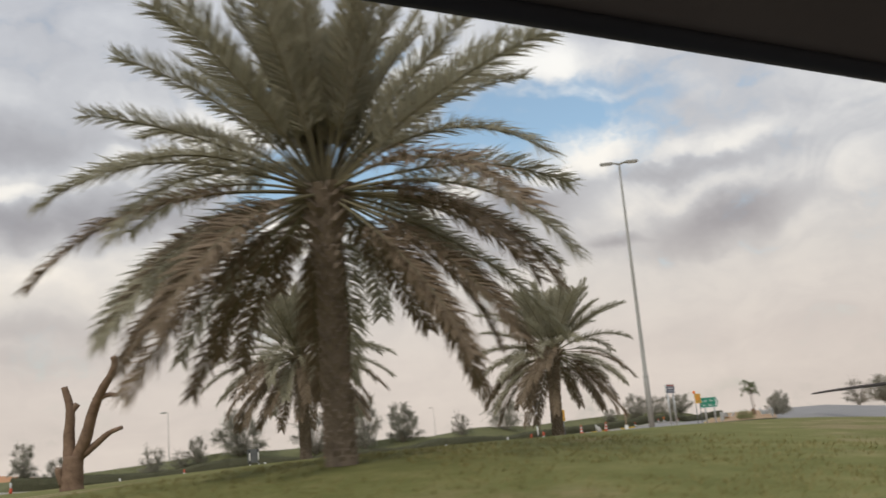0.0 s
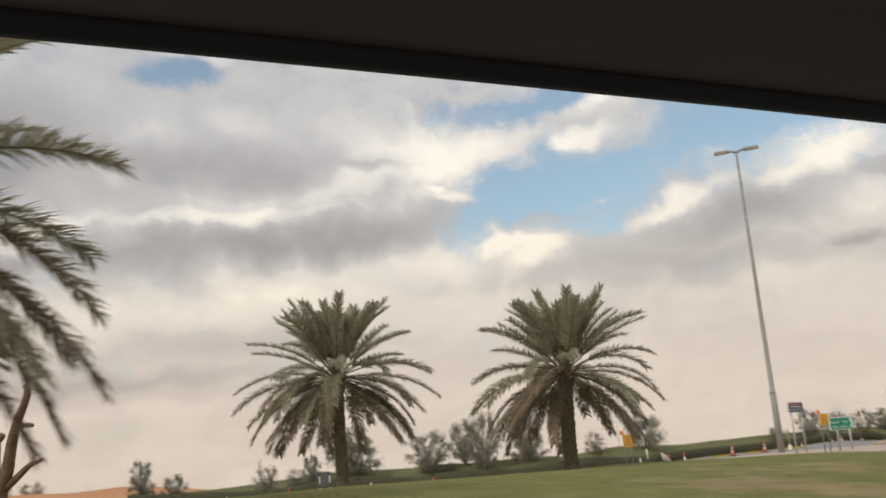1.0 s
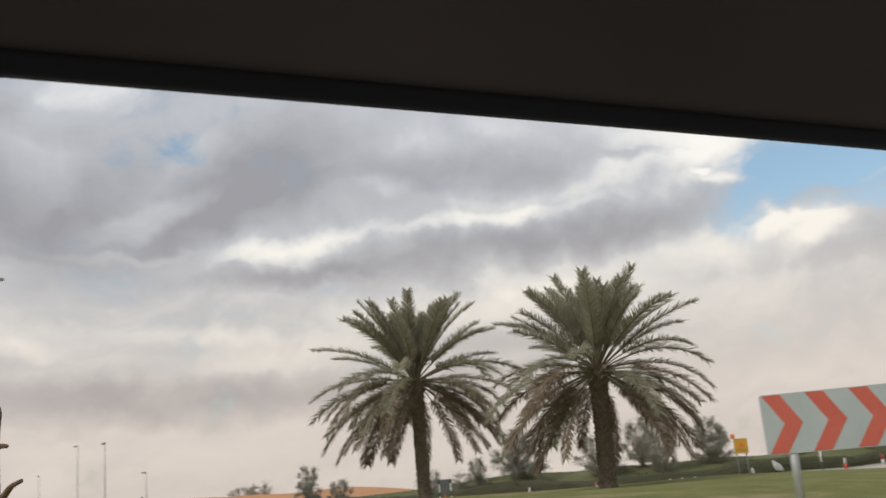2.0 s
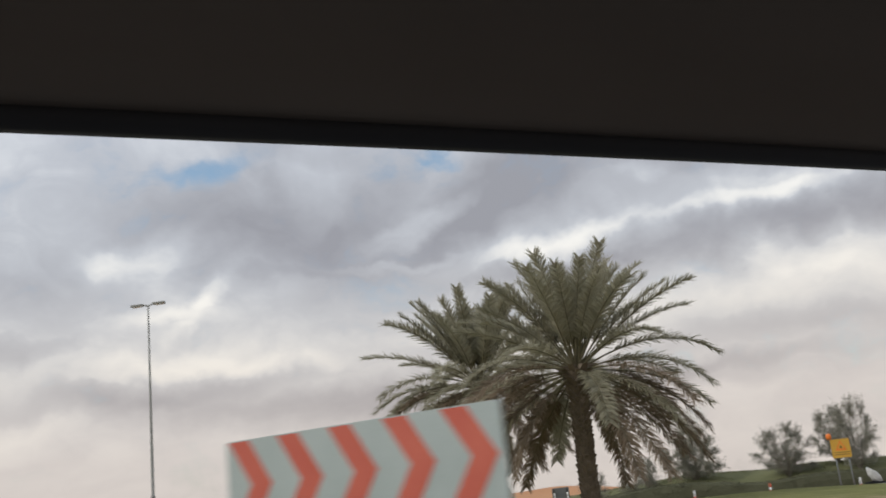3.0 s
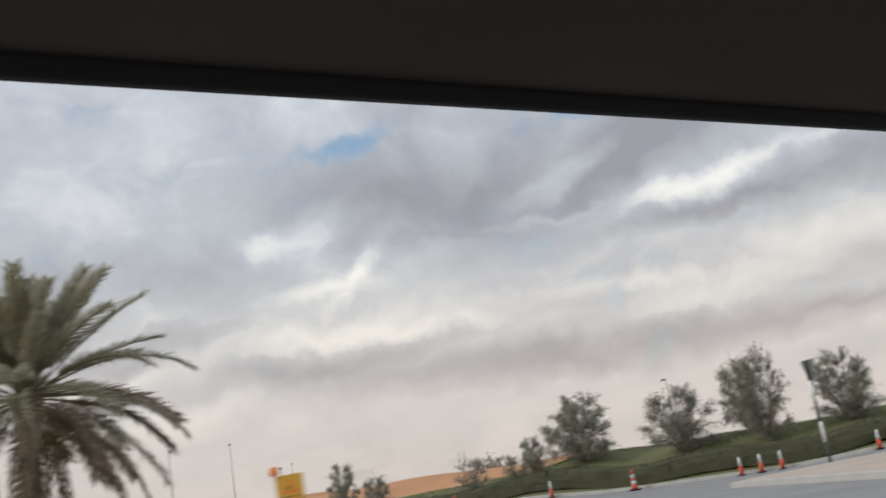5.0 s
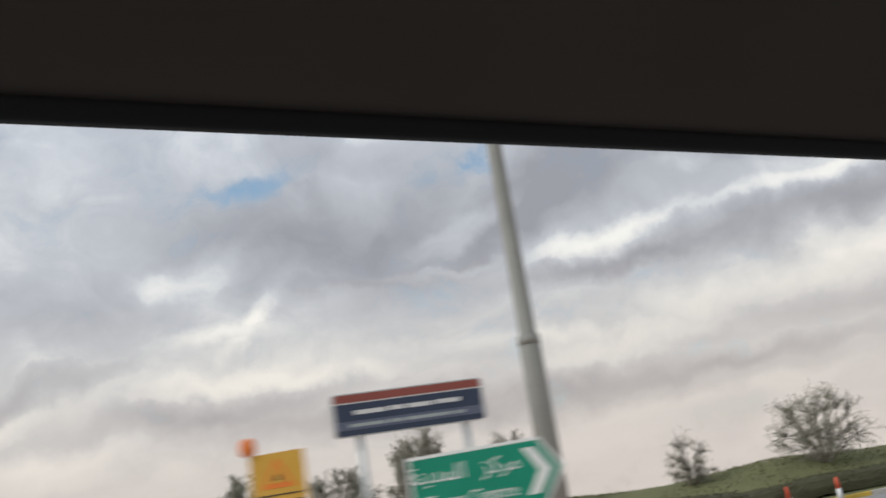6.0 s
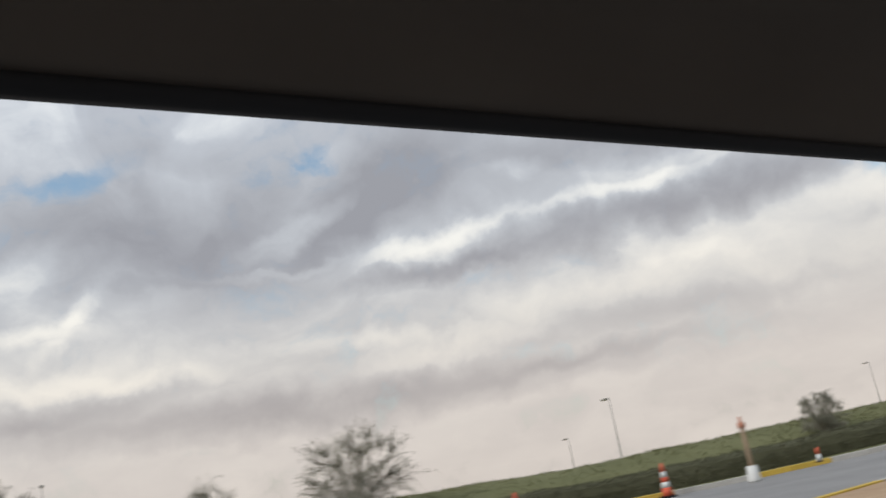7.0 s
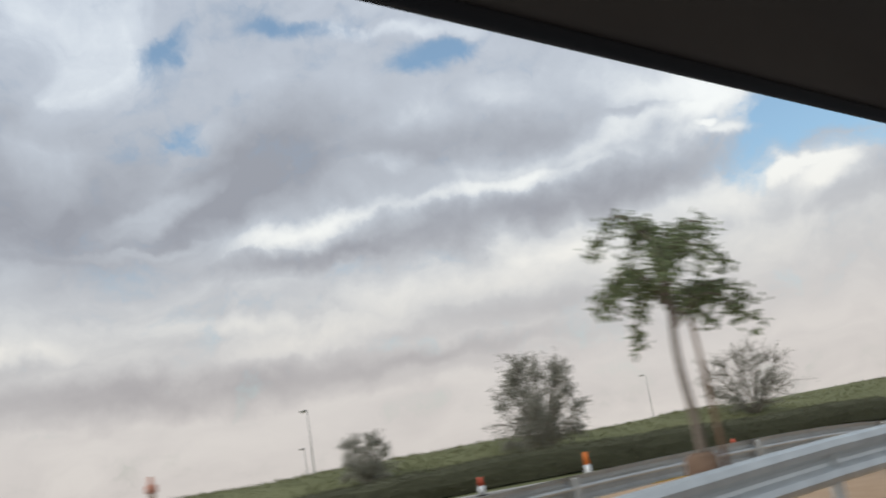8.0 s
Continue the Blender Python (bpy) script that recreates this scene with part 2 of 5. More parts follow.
ASPHALT = surface("asphalt", (0.22, 0.215, 0.21), (0.31, 0.3, 0.295), 0.5, 0.85, 0.25, fine=90)


def lawn_surface():
    """Mown turf: green and straw mixed, with worn brown patches."""
    m = bpy.data.materials.new("lawn")
    m.use_nodes = True
    n = Nodes(m.node_tree)
    place = n.add("ShaderNodeTexCoord").outputs["Object"]
    wide = n.noise(place, 0.16, 4.0, 0.6).outputs[0]
    mid = n.noise(place, 1.1, 5.0, 0.65).outputs[0]
    fine = n.noise(place, 26.0, 3.0, 0.7).outputs[0]
    fac = n.math("ADD", n.math("MULTIPLY", mid, 0.55), n.math("MULTIPLY", fine, 0.45))
    turf = n.ramp(n.span(fac, 0.3, 0.7), [(0.0, (0.095, 0.108, 0.032)), (0.55, (0.18, 0.18, 0.065)), (1.0, (0.275, 0.25, 0.108))])
    worn = n.ramp(fac, [(0.3, (0.21, 0.165, 0.09)), (0.7, (0.36, 0.28, 0.165))])
    patch = n.span(n.math("ADD", wide, n.math("MULTIPLY", mid, 0.25)), 0.66, 0.78, smooth=True)
    colour = n.mix(n.math("MULTIPLY", patch, 0.75), turf, worn)
    # a bare sandy spot near the dead tree
    spot = n.add("ShaderNodeMapping", {0: place, 1: (-6.8, 23.0, 0), 3: (4.5, 2.6, 1000)}, vector_type="TEXTURE").outputs[0]
    spot = n.math("ADD", n.add("ShaderNodeVectorMath", {0: spot}, operation="LENGTH").outputs["Value"], n.math("MULTIPLY", n.math("SUBTRACT", mid, 0.5), 1.6))
    colour = n.mix(n.span(spot, 1.1, 0.6, smooth=True), colour, n.ramp(fac, [(0.3, (0.34, 0.25, 0.16)), (0.7, (0.46, 0.35, 0.24))]))
    relief = n.add("ShaderNodeBump", {"Strength": 0.7, "Distance": 0.03, "Height": fac})
    b = n.add("ShaderNodeBsdfPrincipled", {"Base Color": colour, "Roughness": 0.95, "Specular IOR Level": 0.1, "Normal": relief.outputs[0]})
    n.add("ShaderNodeOutputMaterial", {0: b.outputs[0]})
    return m


GRASS = lawn_surface()
GRASS_BLADE = leaf_surface("grass_blades", (0.14, 0.14, 0.045), (0.33, 0.28, 0.12), 0.7, 0.3, 0.4)
BERM = surface("berm_turf", (0.125, 0.13, 0.064), (0.19, 0.19, 0.098), 0.5, 0.95, 0.6, fine=8, spec=0.1)
BERM_LEAVES = leaf_surface("berm_leaves", (0.145, 0.15, 0.075), (0.23, 0.23, 0.115), 0.8, 0.35, 0.5)
SAND = surface("sand", (0.36, 0.24, 0.15), (0.5, 0.36, 0.24), 0.12, 0.95, 0.3, fine=3, spec=0.1)
DUNE = surface("dune_sand", (0.42, 0.21, 0.11), (0.56, 0.31, 0.17), 0.07, 0.95, 0.3, fine=2, spec=0.1)
PAVING = surface("paving", (0.42, 0.33, 0.27), (0.55, 0.45, 0.38), 0.8, 0.85, 0.2, fine=20)
CONCRETE = surface("kerb_concrete", (0.4, 0.38, 0.35), (0.58, 0.56, 0.52), 1.5, 0.85, 0.2, fine=30)
YELLOW_KERB = surface("yellow_kerb_paint", (0.5, 0.33, 0.05), (0.68, 0.47, 0.09), 2.0, 0.7, 0.15)
BLACK_KERB = surface("black_kerb_paint", (0.04, 0.04, 0.04), (0.09, 0.09, 0.085), 2.0, 0.7, 0.15)
HEDGE = leaf_surface("hedge_leaves", (0.098, 0.097, 0.06), (0.128, 0.126, 0.079), 0.7, 0.25, 0.8)
HEDGE_CORE = surface("hedge_core", (0.09, 0.09, 0.056), (0.115, 0.115, 0.072), 3.0, 0.95, 0.8, fine=25, spec=0.05)
FROND = leaf_surface("palm_leaflets", (0.29, 0.275, 0.2), (0.5, 0.47, 0.35), 0.5, 0.5, 0.7)
DRY_FROND = leaf_surface("dry_palm_leaflets", (0.19, 0.146, 0.1), (0.345, 0.27, 0.195), 0.7, 0.32, 0.7)
RACHIS = surface("palm_rachis", (0.12, 0.108, 0.065), (0.22, 0.195, 0.12), 3.0, 0.6, 0.1)
PALM_BARK = surface("palm_bark", (0.13, 0.105, 0.08), (0.26, 0.21, 0.16), 5.0, 0.95, 0.9, fine=35, spec=0.1)
BARK = surface("tree_bark", (0.13, 0.11, 0.09), (0.24, 0.2, 0.165), 6.0, 0.95, 0.7, fine=40, spec=0.1)
TWIG = surface("pale_twigs", (0.19, 0.168, 0.135), (0.31, 0.275, 0.225), 6.0, 0.95, 0.4, fine=40, spec=0.1)
BARK_PALE = surface("weathered_post_wood", (0.24, 0.17, 0.11), (0.36, 0.27, 0.19), 5.0, 0.9, 0.4, fine=40, spec=0.1)
DEAD_WOOD = surface("dead_wood", (0.12, 0.08, 0.056), (0.25, 0.17, 0.12), 4.0, 0.95, 0.8, fine=30, spec=0.1)
LEAVES = leaf_surface("tree_leaves", (0.25, 0.242, 0.195), (0.4, 0.388, 0.315), 0.6, 0.5, 0.5)
BUSH_LEAVES = leaf_surface("bright_bush_leaves", (0.22, 0.24, 0.1), (0.38, 0.4, 0.19), 0.55, 0.5, 1.5)
PETALS = leaf_surface("red_petals", (0.36, 0.1, 0.08), (0.5, 0.2, 0.14), 0.6, 0.3, 3.0)
LEAVES_GREEN = leaf_surface("young_tree_leaves", (0.12, 0.145, 0.072), (0.24, 0.275, 0.14), 0.55, 0.38, 0.8)
GALVANISED = surface("galvanised_steel", (0.42, 0.44, 0.44), (0.6, 0.62, 0.61), 3.0, 0.45, 0.05, 0.7, fine=50)
GREY_POLE = surface("grey_pole_paint", (0.24, 0.24, 0.22), (0.34, 0.338, 0.31), 1.2, 0.5, 0.04, fine=30)
LAMP_GLASS = surface("lamp_glass", (0.6, 0.6, 0.58), (0.75, 0.75, 0.72), 3.0, 0.25, 0.0)
WHITE_PAINT = surface("white_paint", (0.7, 0.7, 0.68), (0.82, 0.82, 0.8), 2.0, 0.45, 0.03)
SIGN_GREY = surface("pale_sign_sheet", (0.36, 0.41, 0.4), (0.46, 0.51, 0.5), 1.5, 0.5, 0.02)
SIGN_BACK = surface("sign_back_metal", (0.16, 0.17, 0.17), (0.24, 0.25, 0.25), 3.0, 0.5, 0.03, 0.5)
SIGN_RED = surface("red_sign_sheet", (0.5, 0.1, 0.07), (0.6, 0.155, 0.105), 2.0, 0.5, 0.02)
SIGN_GREEN = surface("green_sign_sheet", (0.004, 0.2, 0.12), (0.012, 0.27, 0.17), 1.5, 0.45, 0.02)
SIGN_BLUE = surface("slate_blue_sign_sheet", (0.035, 0.05, 0.09), (0.06, 0.078, 0.125), 1.5, 0.5, 0.02)
SIGN_SLATE = surface("pale_slate_sign_sheet", (0.11, 0.13, 0.19), (0.16, 0.18, 0.25), 1.5, 0.5, 0.02)
SIGN_BROWN = surface("brick_red_sign_sheet", (0.28, 0.075, 0.06), (0.37, 0.11, 0.085), 1.5, 0.5, 0.02)
SIGN_YELLOW = surface("amber_sign_sheet", (0.6, 0.33, 0.045), (0.7, 0.42, 0.075), 1.5, 0.55, 0.02)
SIGN_BLACK = surface("black_sign_paint", (0.02, 0.02, 0.02), (0.05, 0.05, 0.05), 2.0, 0.6, 0.02)
ORANGE = surface("orange_plastic", (0.76, 0.17, 0.025), (0.86, 0.26, 0.05), 3.0, 0.5, 0.03)
CONE_RED = surface("cone_red_plastic", (0.6, 0.09, 0.045), (0.72, 0.15, 0.08), 3.0, 0.5, 0.03, vary=0.3)
RUBBER = surface("black_rubber", (0.009, 0.009, 0.01), (0.018, 0.018, 0.02), 8.0, 0.75, 0.1, fine=120, spec=0.12)
LINING = surface("roof_lining_fabric", (0.05, 0.043, 0.038), (0.075, 0.065, 0.057), 6.0, 0.95, 0.3, fine=400, spec=0.1)
BRICK_RED = surface("terracotta_paint", (0.42, 0.18, 0.12), (0.55, 0.27, 0.18), 3.0, 0.8, 0.1)

# ---- helpers for building ----
def mesh_of(name, verts, faces, material, smooth=False):
    me = bpy.data.meshes.new(name)
    me.from_pydata([tuple(v) for v in verts], [], [tuple(f) for f in faces])
    if smooth:
        me.polygons.foreach_set("use_smooth", [True] * len(me.polygons))
    me.materials.append(material)
    me.update()
    return me


def part(name, data, parent, label="", m=None):
    """Links a mesh as one object under a thing or under a part."""
    ob = new(name, data)
    ob.parent = parent
    if m is not None:
        ob.matrix_basis = m
    if label:
        ob["label"] = label
    return ob


def thing(name, label, category, m=None, group="", kind=""):
    """An Empty at the base of a thing, that holds its parts."""
    ob = tagged(new(name), label, category, group, kind)
    ob.empty_display_size = 0.2
    if m is not None:
        ob.matrix_basis = m
    return ob


def finish(bm, name, material, smooth=False):
    me = bpy.data.meshes.new(name)
    bm.normal_update()
    bm.to_mesh(me)
    bm.free()
    if smooth:
        me.polygons.foreach_set("use_smooth", [True] * len(me.polygons))
    me.materials.append(material)
    return me


def box(name, size, centre, material, bevel=0.0, turn=None):
    bm = bmesh.new()
    m = Matrix.Translation(centre) @ (turn or Matrix()) @ Matrix.Diagonal((*size, 1))
    bmesh.ops.create_cube(bm, size=1.0, matrix=m)
    if bevel:
        bmesh.ops.bevel(bm, geom=bm.edges[:], offset=bevel, segments=2, affect="EDGES", profile=0.6)
    return finish(bm, name, material)


def plate(name, outline, depth, material, bevel=0.0):
    """A flat sheet in the x-z plane with that outline; its face is at y = 0 and looks to -y."""
    bm = bmesh.new()
    face = bm.faces.new([bm.verts.new((x, 0.0, z)) for x, z in outline])
    bm.normal_update()
    if face.normal.y > 0:
        face.normal_flip()
    more = bmesh.ops.extrude_face_region(bm, geom=[face])
    for v in [g for g in more["geom"] if isinstance(g, bmesh.types.BMVert)]:
        v.co.y = 0.0
    for v in face.verts:
        v.co.y = depth
    bm.normal_update()
    bmesh.ops.recalc_face_normals(bm, faces=bm.faces[:])
    return finish(bm, name, material)


def tube(name, points, radii, material, sides=8, smooth=True, caps=True):
    """A tapered round bar along a line of points."""
    verts, faces = [], []
    points = [Vector(p) for p in points]
    side = Vector((1, 0, 0))
    for i, (p, r) in enumerate(zip(points, radii)):
        ahead = (points[min(i + 1, len(points) - 1)] - points[max(i - 1, 0)]).normalized()
        side = side - ahead * side.dot(ahead)
        if side.length < 1e-3:
            side = ahead.orthogonal()
        side.normalize()
        up = ahead.cross(side)
        for k in range(sides):
            a = 2 * math.pi * k / sides
            verts.append(p + (side * math.cos(a) + up * math.sin(a)) * r)
    for i in range(len(points) - 1):
        for k in range(sides):
            faces.append((i * sides + k, i * sides + (k + 1) % sides, (i + 1) * sides + (k + 1) % sides, (i + 1) * sides + k))
    if caps:
        faces.append(tuple(range(sides))[::-1])
        faces.append(tuple((len(points) - 1) * sides + k for k in range(sides)))
    return mesh_of(name, verts, faces, material, smooth)


def lathe(name, profile, material, sides=20):
    """A turned body: radius and height pairs, from the bottom up."""
    return tube(name, [(0, 0, z) for _, z in profile], [max(r, 1e-3) for r, _ in profile], material, sides)


# ---- the lie of the land ----
def spline(points, step=1.0):
    """A smooth line through the points, in even steps."""
    pts = [Vector(p) for p in points]
    pts = [2 * pts[0] - pts[1], *pts, 2 * pts[-1] - pts[-2]]
    dense = []
    for a, b, c, d in zip(pts, pts[1:], pts[2:], pts[3:]):
        for k in range(20):
            t = k / 20
            dense.append(0.5 * (2 * b + (c - a) * t + (2 * a - 5 * b + 4 * c - d) * t * t + (3 * b - a - 3 * c + d) * t ** 3))
    dense.append(pts[-2])
    out, left = [dense[0]], step
    for a, b in zip(dense, dense[1:]):
        gap = (b - a).length
        while gap >= left:
            a = a + (b - a) * (left / gap)
            out.append(a)
            gap, left = (b - a).length, step
        left -= gap
    return out


def beside(line, off):
    """The same line, moved to its left by off metres."""
    out = []
    for i, p in enumerate(line):
        ahead = (line[min(i + 1, len(line) - 1)] - line[max(i - 1, 0)]).normalized()
        out.append(p + Vector((-ahead.y, ahead.x)) * off)
    return out


LANE = spline([(-60, -31), (-30, -16), (-9, -5.1), *((x, y) for t, x, y, *_ in DRIVE if t * 2 == int(t * 2) or t in (2.2, 3.3, 4.2, 4.7, 5.8, 6.3)), (34.5, 93), (44, 125), (60, 178)], 1.0)
KERB = spline([(-95, 33), (-60, 50), (-40, 58), (-19.6, 65), (-10, 68.4), (-3, 72), (5, 77.6), (9.2, 81.8), (12.2, 85.4), (15.2, 88.0), (18.5, 91.2), (21, 95.5), (26, 106), (36, 132), (52, 180)], 1.0)

# places of known height: x, y, z
LEVELS = [(-1.6, 12.8, 0.95), (-11.4, 28, 0.5), (-20, 33, 0.2), (3.75, 36.6, 0.6), (-7.3, 44.2, 0.52), (5.1, 46, 0.38), (0, 43, 0.53), (-4, 47, 0.38), (-6, 52, 0.0), (-18, 53, -0.05), (-2, 30, 0.74), (12.3, 61.5, 0.25), (5.2, 59.5, -0.05), (13.6, 57.5, 0.2), (12, 35, 0.64), (9, 39.5, 0.6), (5.5, 41.5, 0.65), (8, 28, 0.8), (3, 20, 0.92)]
LEVELS += [(-36, 54, 0.0), (-19.6, 65, -0.58), (-10, 68.4, -0.56), (-3, 72, -0.52), (5, 77.6, -0.25), (9.2, 81.8, 0.0), (12.2, 85.4, 0.04), (15.2, 88, 0.1), (18.5, 91.2, 0.25), (21, 95.5, 0.2), (23.5, 101, -0.1), (27, 108, -0.5), (32, 121, -0.6), (37, 134, -0.6)]
LEVELS += [(-20.6, 67.7, -0.5), (-11.2, 70.8, -0.48), (-4.6, 74, -0.42), (3.2, 79.4, -0.15), (7.2, 83.4, 0.08), (10.4, 87.4, 0.12), (13.6, 90.2, 0.18), (16.6, 93, 0.36), (18.8, 96.8, 0.42)]
LEVELS += [(-14, 62, -0.4), (0, 66, -0.3), (8, 74, -0.1), (15, 80, 0.02), (20, 86, 0.12)]
LEVELS += [(-17.5, 71.6, 0.95), (-14.6, 77.8, 0.72), (-10.2, 74.0, 0.9), (-9.5, 79.5, 0.7), (-4.4, 77.0, 0.95), (-4, 83, 0.7), (2.4, 83.0, 1.25), (1, 88, 0.8), (5.5, 87.6, 1.08), (9.8, 91.8, 1.08), (7, 95, 0.75), (13.3, 94.7, 1.18), (11.5, 99, 0.85), (16.4, 98.0, 1.26), (14.6, 103, 0.95), (20.2, 105.4, 1.24), (17, 109, 0.95), (26, 122, 1.0), (31, 135, 1.0)]
LEVELS += [(-28, 65.5, -0.2), (-31, 67, 0.15), (-24, 70.5, 0.3), (-26, 80, 0.5), (-16, 88, 0.6), (-7, 92, 0.5), (1, 100, 0.5), (7, 108, 0.6), (13, 120, 1.0), (19, 134, 1.0), (-30, 95, 0.0), (-10, 110, 0.0), (3, 122, 0.3)]
LEVELS += [(25.8, 84.3, 0.3), (24.5, 79.5, 0.15), (27, 92, 0.2)]
LEVELS += [(p.x, p.y, 0.0) for p in LANE[::4]] + [(p.x, p.y, 0.0) for p in beside(LANE, -6)[::6]]
_known = np.array(LEVELS)
_gap = np.linalg.norm(_known[:, None, :2] - _known[None, :, :2], axis=2)
_weights = np.linalg.solve(np.exp(-((_gap / 12.0) ** 1.5)) + 0.004 * np.eye(len(_known)), _known[:, 2])


def land(x, y):
    """The height of the ground."""
    gap = np.hypot(_known[:, 0] - x, _known[:, 1] - y)
    return float(np.exp(-((gap / 12.0) ** 1.5)) @ _weights)


def on_land(x, y, up=0.0, turn=0.0):
    return pose(x, y, land(x, y) + up, 0, 0, turn)


def sheet_between(name, left, right, material, lift, rows=12):
    """A strip of surface between two lines of equally many points, laid on the land."""
    verts, faces = [], []
    for a, b in zip(left, right):
        for k in range(rows + 1):
            p = a.lerp(b, k / rows)
            verts.append((p.x, p.y, land(p.x, p.y) + lift))
    for i in range(len(left) - 1):
        for k in range(rows):
            o = i * (rows + 1) + k
            faces.append((o, o + rows + 1, o + rows + 2, o + 1))
    me = mesh_of(name, verts, faces, material, True)
    if me.polygons[0].normal.z < 0:
        me.flip_normals()
    return me


def resample(line, count):
    lengths = [0.0]
    for a, b in zip(line, line[1:]):
        lengths.append(lengths[-1] + (b - a).length)
    out = []
    for k in range(count):
        want = lengths[-1] * k / (count - 1)
        i = max(0, min(len(line) - 2, int(np.searchsorted(lengths, want)) - 1))
        t = (want - lengths[i]) / max(lengths[i + 1] - lengths[i], 1e-6)
        out.append(line[i].lerp(line[i + 1], t))
    return out


def build_ground():
    # one sheet: fine near the junction, wide towards the horizon
    xs = sorted({*np.arange(-110, 101, 2.5).tolist(), *(s * v for v in (130, 160, 210, 300, 450, 800, 1500, 3000, 4500) for s in (-1, 1))})
    ys = sorted({*np.arange(-60, 181, 2.5).tolist(), -90, -140, -250, -500, -1200, -4000, 200, 240, 300, 420, 700, 1300, 2500, 4500})

    def plain(x, y):
        # made-up fall of the plain north of the berm, standing in for horizon haze
        turn = math.degrees(math.atan2(20 - x, max(y - 60, 1)))
        fall = min(1, max(0, (62 - turn) / 12)) * (y > 60)
        return land(x, y) - 0.14 - 0.03 * fall * max(0, math.hypot(x - 20, y - 60) - 60)

    verts = [(x, y, plain(x, y)) for y in ys for x in xs]
    w = len(xs)
    faces = [(j * w + i, j * w + i + 1, (j + 1) * w + i + 1, (j + 1) * w + i) for j in range(len(ys) - 1) for i in range(w - 1)]
    tagged(new("ground", mesh_of("ground", verts, faces, SAND, True)), "pale reddish desert sand reaching to the horizon", "ground", kind="structure")


def kerb_run(name, line, label, width=0.16, rise=0.13, paints=(CONCRETE,), length=1.0, top=0.0):
    """A run of kerb stones, each one a block of its own."""
    base = thing(name, label, "kerb", kind="structure")
    shared = {}
    line = resample(line, max(2, int(sum((b - a).length for a, b in zip(line, line[1:])) / length) + 1))
    for i, (a, b) in enumerate(zip(line, line[1:])):
        paint = paints[(i // 2) % len(paints)]
        key = paint.name
        if key not in shared:
            shared[key] = box("kerb_stone", (1.0, width, rise + 0.2), (0, 0, (rise - 0.2) / 2), paint, 0.018)
        mid, way = (a + b) / 2, b - a
        za, zb = land(a.x, a.y), land(b.x, b.y)
        m = pose(mid.x, mid.y, (za + zb) / 2 + top, 0, -math.degrees(math.atan2(zb - za, way.length)), math.degrees(math.atan2(way.y, way.x)))
        part("kerb_stone", shared[key], base, m=m @ Matrix.Diagonal((way.length - 0.008, 1, 1, 1)))
    return base


build_ground()
_count = 150
_right, _kerbs = resample(beside(LANE, -7.5), _count), resample(KERB, _count)
tagged(new("road", sheet_between("road", _kerbs, _right, ASPHALT, 0.0, 40)), "worn pale grey asphalt of the road junction", "road", kind="structure")

# the lawn island that the road bends round
_near = [p for p in beside(LANE, 3.3) if p.x > -75 and p.y < 36.5]
_far = spline([(-78, -32), (-60, 8), (-44, 32), (-30, 46), (-18, 53.5), (-6, 52), (1, 48.6), (6, 44.6), (11, 40.6), (16.0, 37.6)], 1.0)
ISLAND_NEAR, ISLAND_FAR = resample(_near, 110), resample(_far, 110)
tagged(new("lawn_island", sheet_between("lawn_island", ISLAND_FAR, ISLAND_NEAR, GRASS, 0.12, 36)), "mown olive-green lawn of the traffic island", "lawn", kind="structure")
kerb_run("island_kerb_near", [p for p in _near if p.x > -20], "weathered concrete kerb along the lawn island")
kerb_run("island_kerb_far", [p for p in _far if p.x > -40], "weathered concrete kerb behind the lawn island")

# a paved apron round the nose of the lawn
_g = spline([(-8, 52.8), (1, 48.9), (6, 44.9), (11, 40.9), (16.2, 37.9)], 1.0)
_h2 = spline([(-7.8, 53.3), (2.2, 50.4), (8.0, 46.6), (12.8, 42.8), (16.8, 39.4)], 1.0)
tagged(new("island_apron", sheet_between("island_apron", resample(_h2, 30), resample(_g, 30), PAVING, 0.1, 5)), "paved apron of pinkish blocks round the lawn's nose", "pavement", kind="structure")

# the paved splitter with the lamp and the signs
_a = spline([(5.0, 57.6), (9.5, 55.0), (14, 53.6), (16.5, 54.5), (18.4, 60), (21, 70.5)], 0.8)
_b2 = spline([(4.6, 58.6), (5.5, 61.5), (9, 64), (13, 66.5), (17, 69.5), (20.6, 71)], 0.8)
SPLIT_A, SPLIT_B = resample(_a, 40), resample(_b2, 40)
tagged(new("splitter_island", sheet_between("splitter_island", SPLIT_B, SPLIT_A, PAVING, 0.125, 10)), "paved splitter island of pinkish beige blocks", "pavement", kind="structure")
kerb_run("splitter_kerb", _a, "concrete kerb round the paved splitter island")
kerb_run("splitter_kerb_back", _b2, "concrete kerb on the far edge of the splitter island")

# the median after the junction, behind the guard rail
_c = resample([p for p in beside(LANE, 3.9) if p.y > 74 and p.y < 165], 60)
_d = resample([p for p in beside(LANE, 9.4) if p.y > 75 and p.y < 165], 60)
tagged(new("median_strip", sheet_between("median_strip", _d, _c, SAND, 0.1, 8)), "bare brown soil median behind the guard rail", "median", kind="structure")

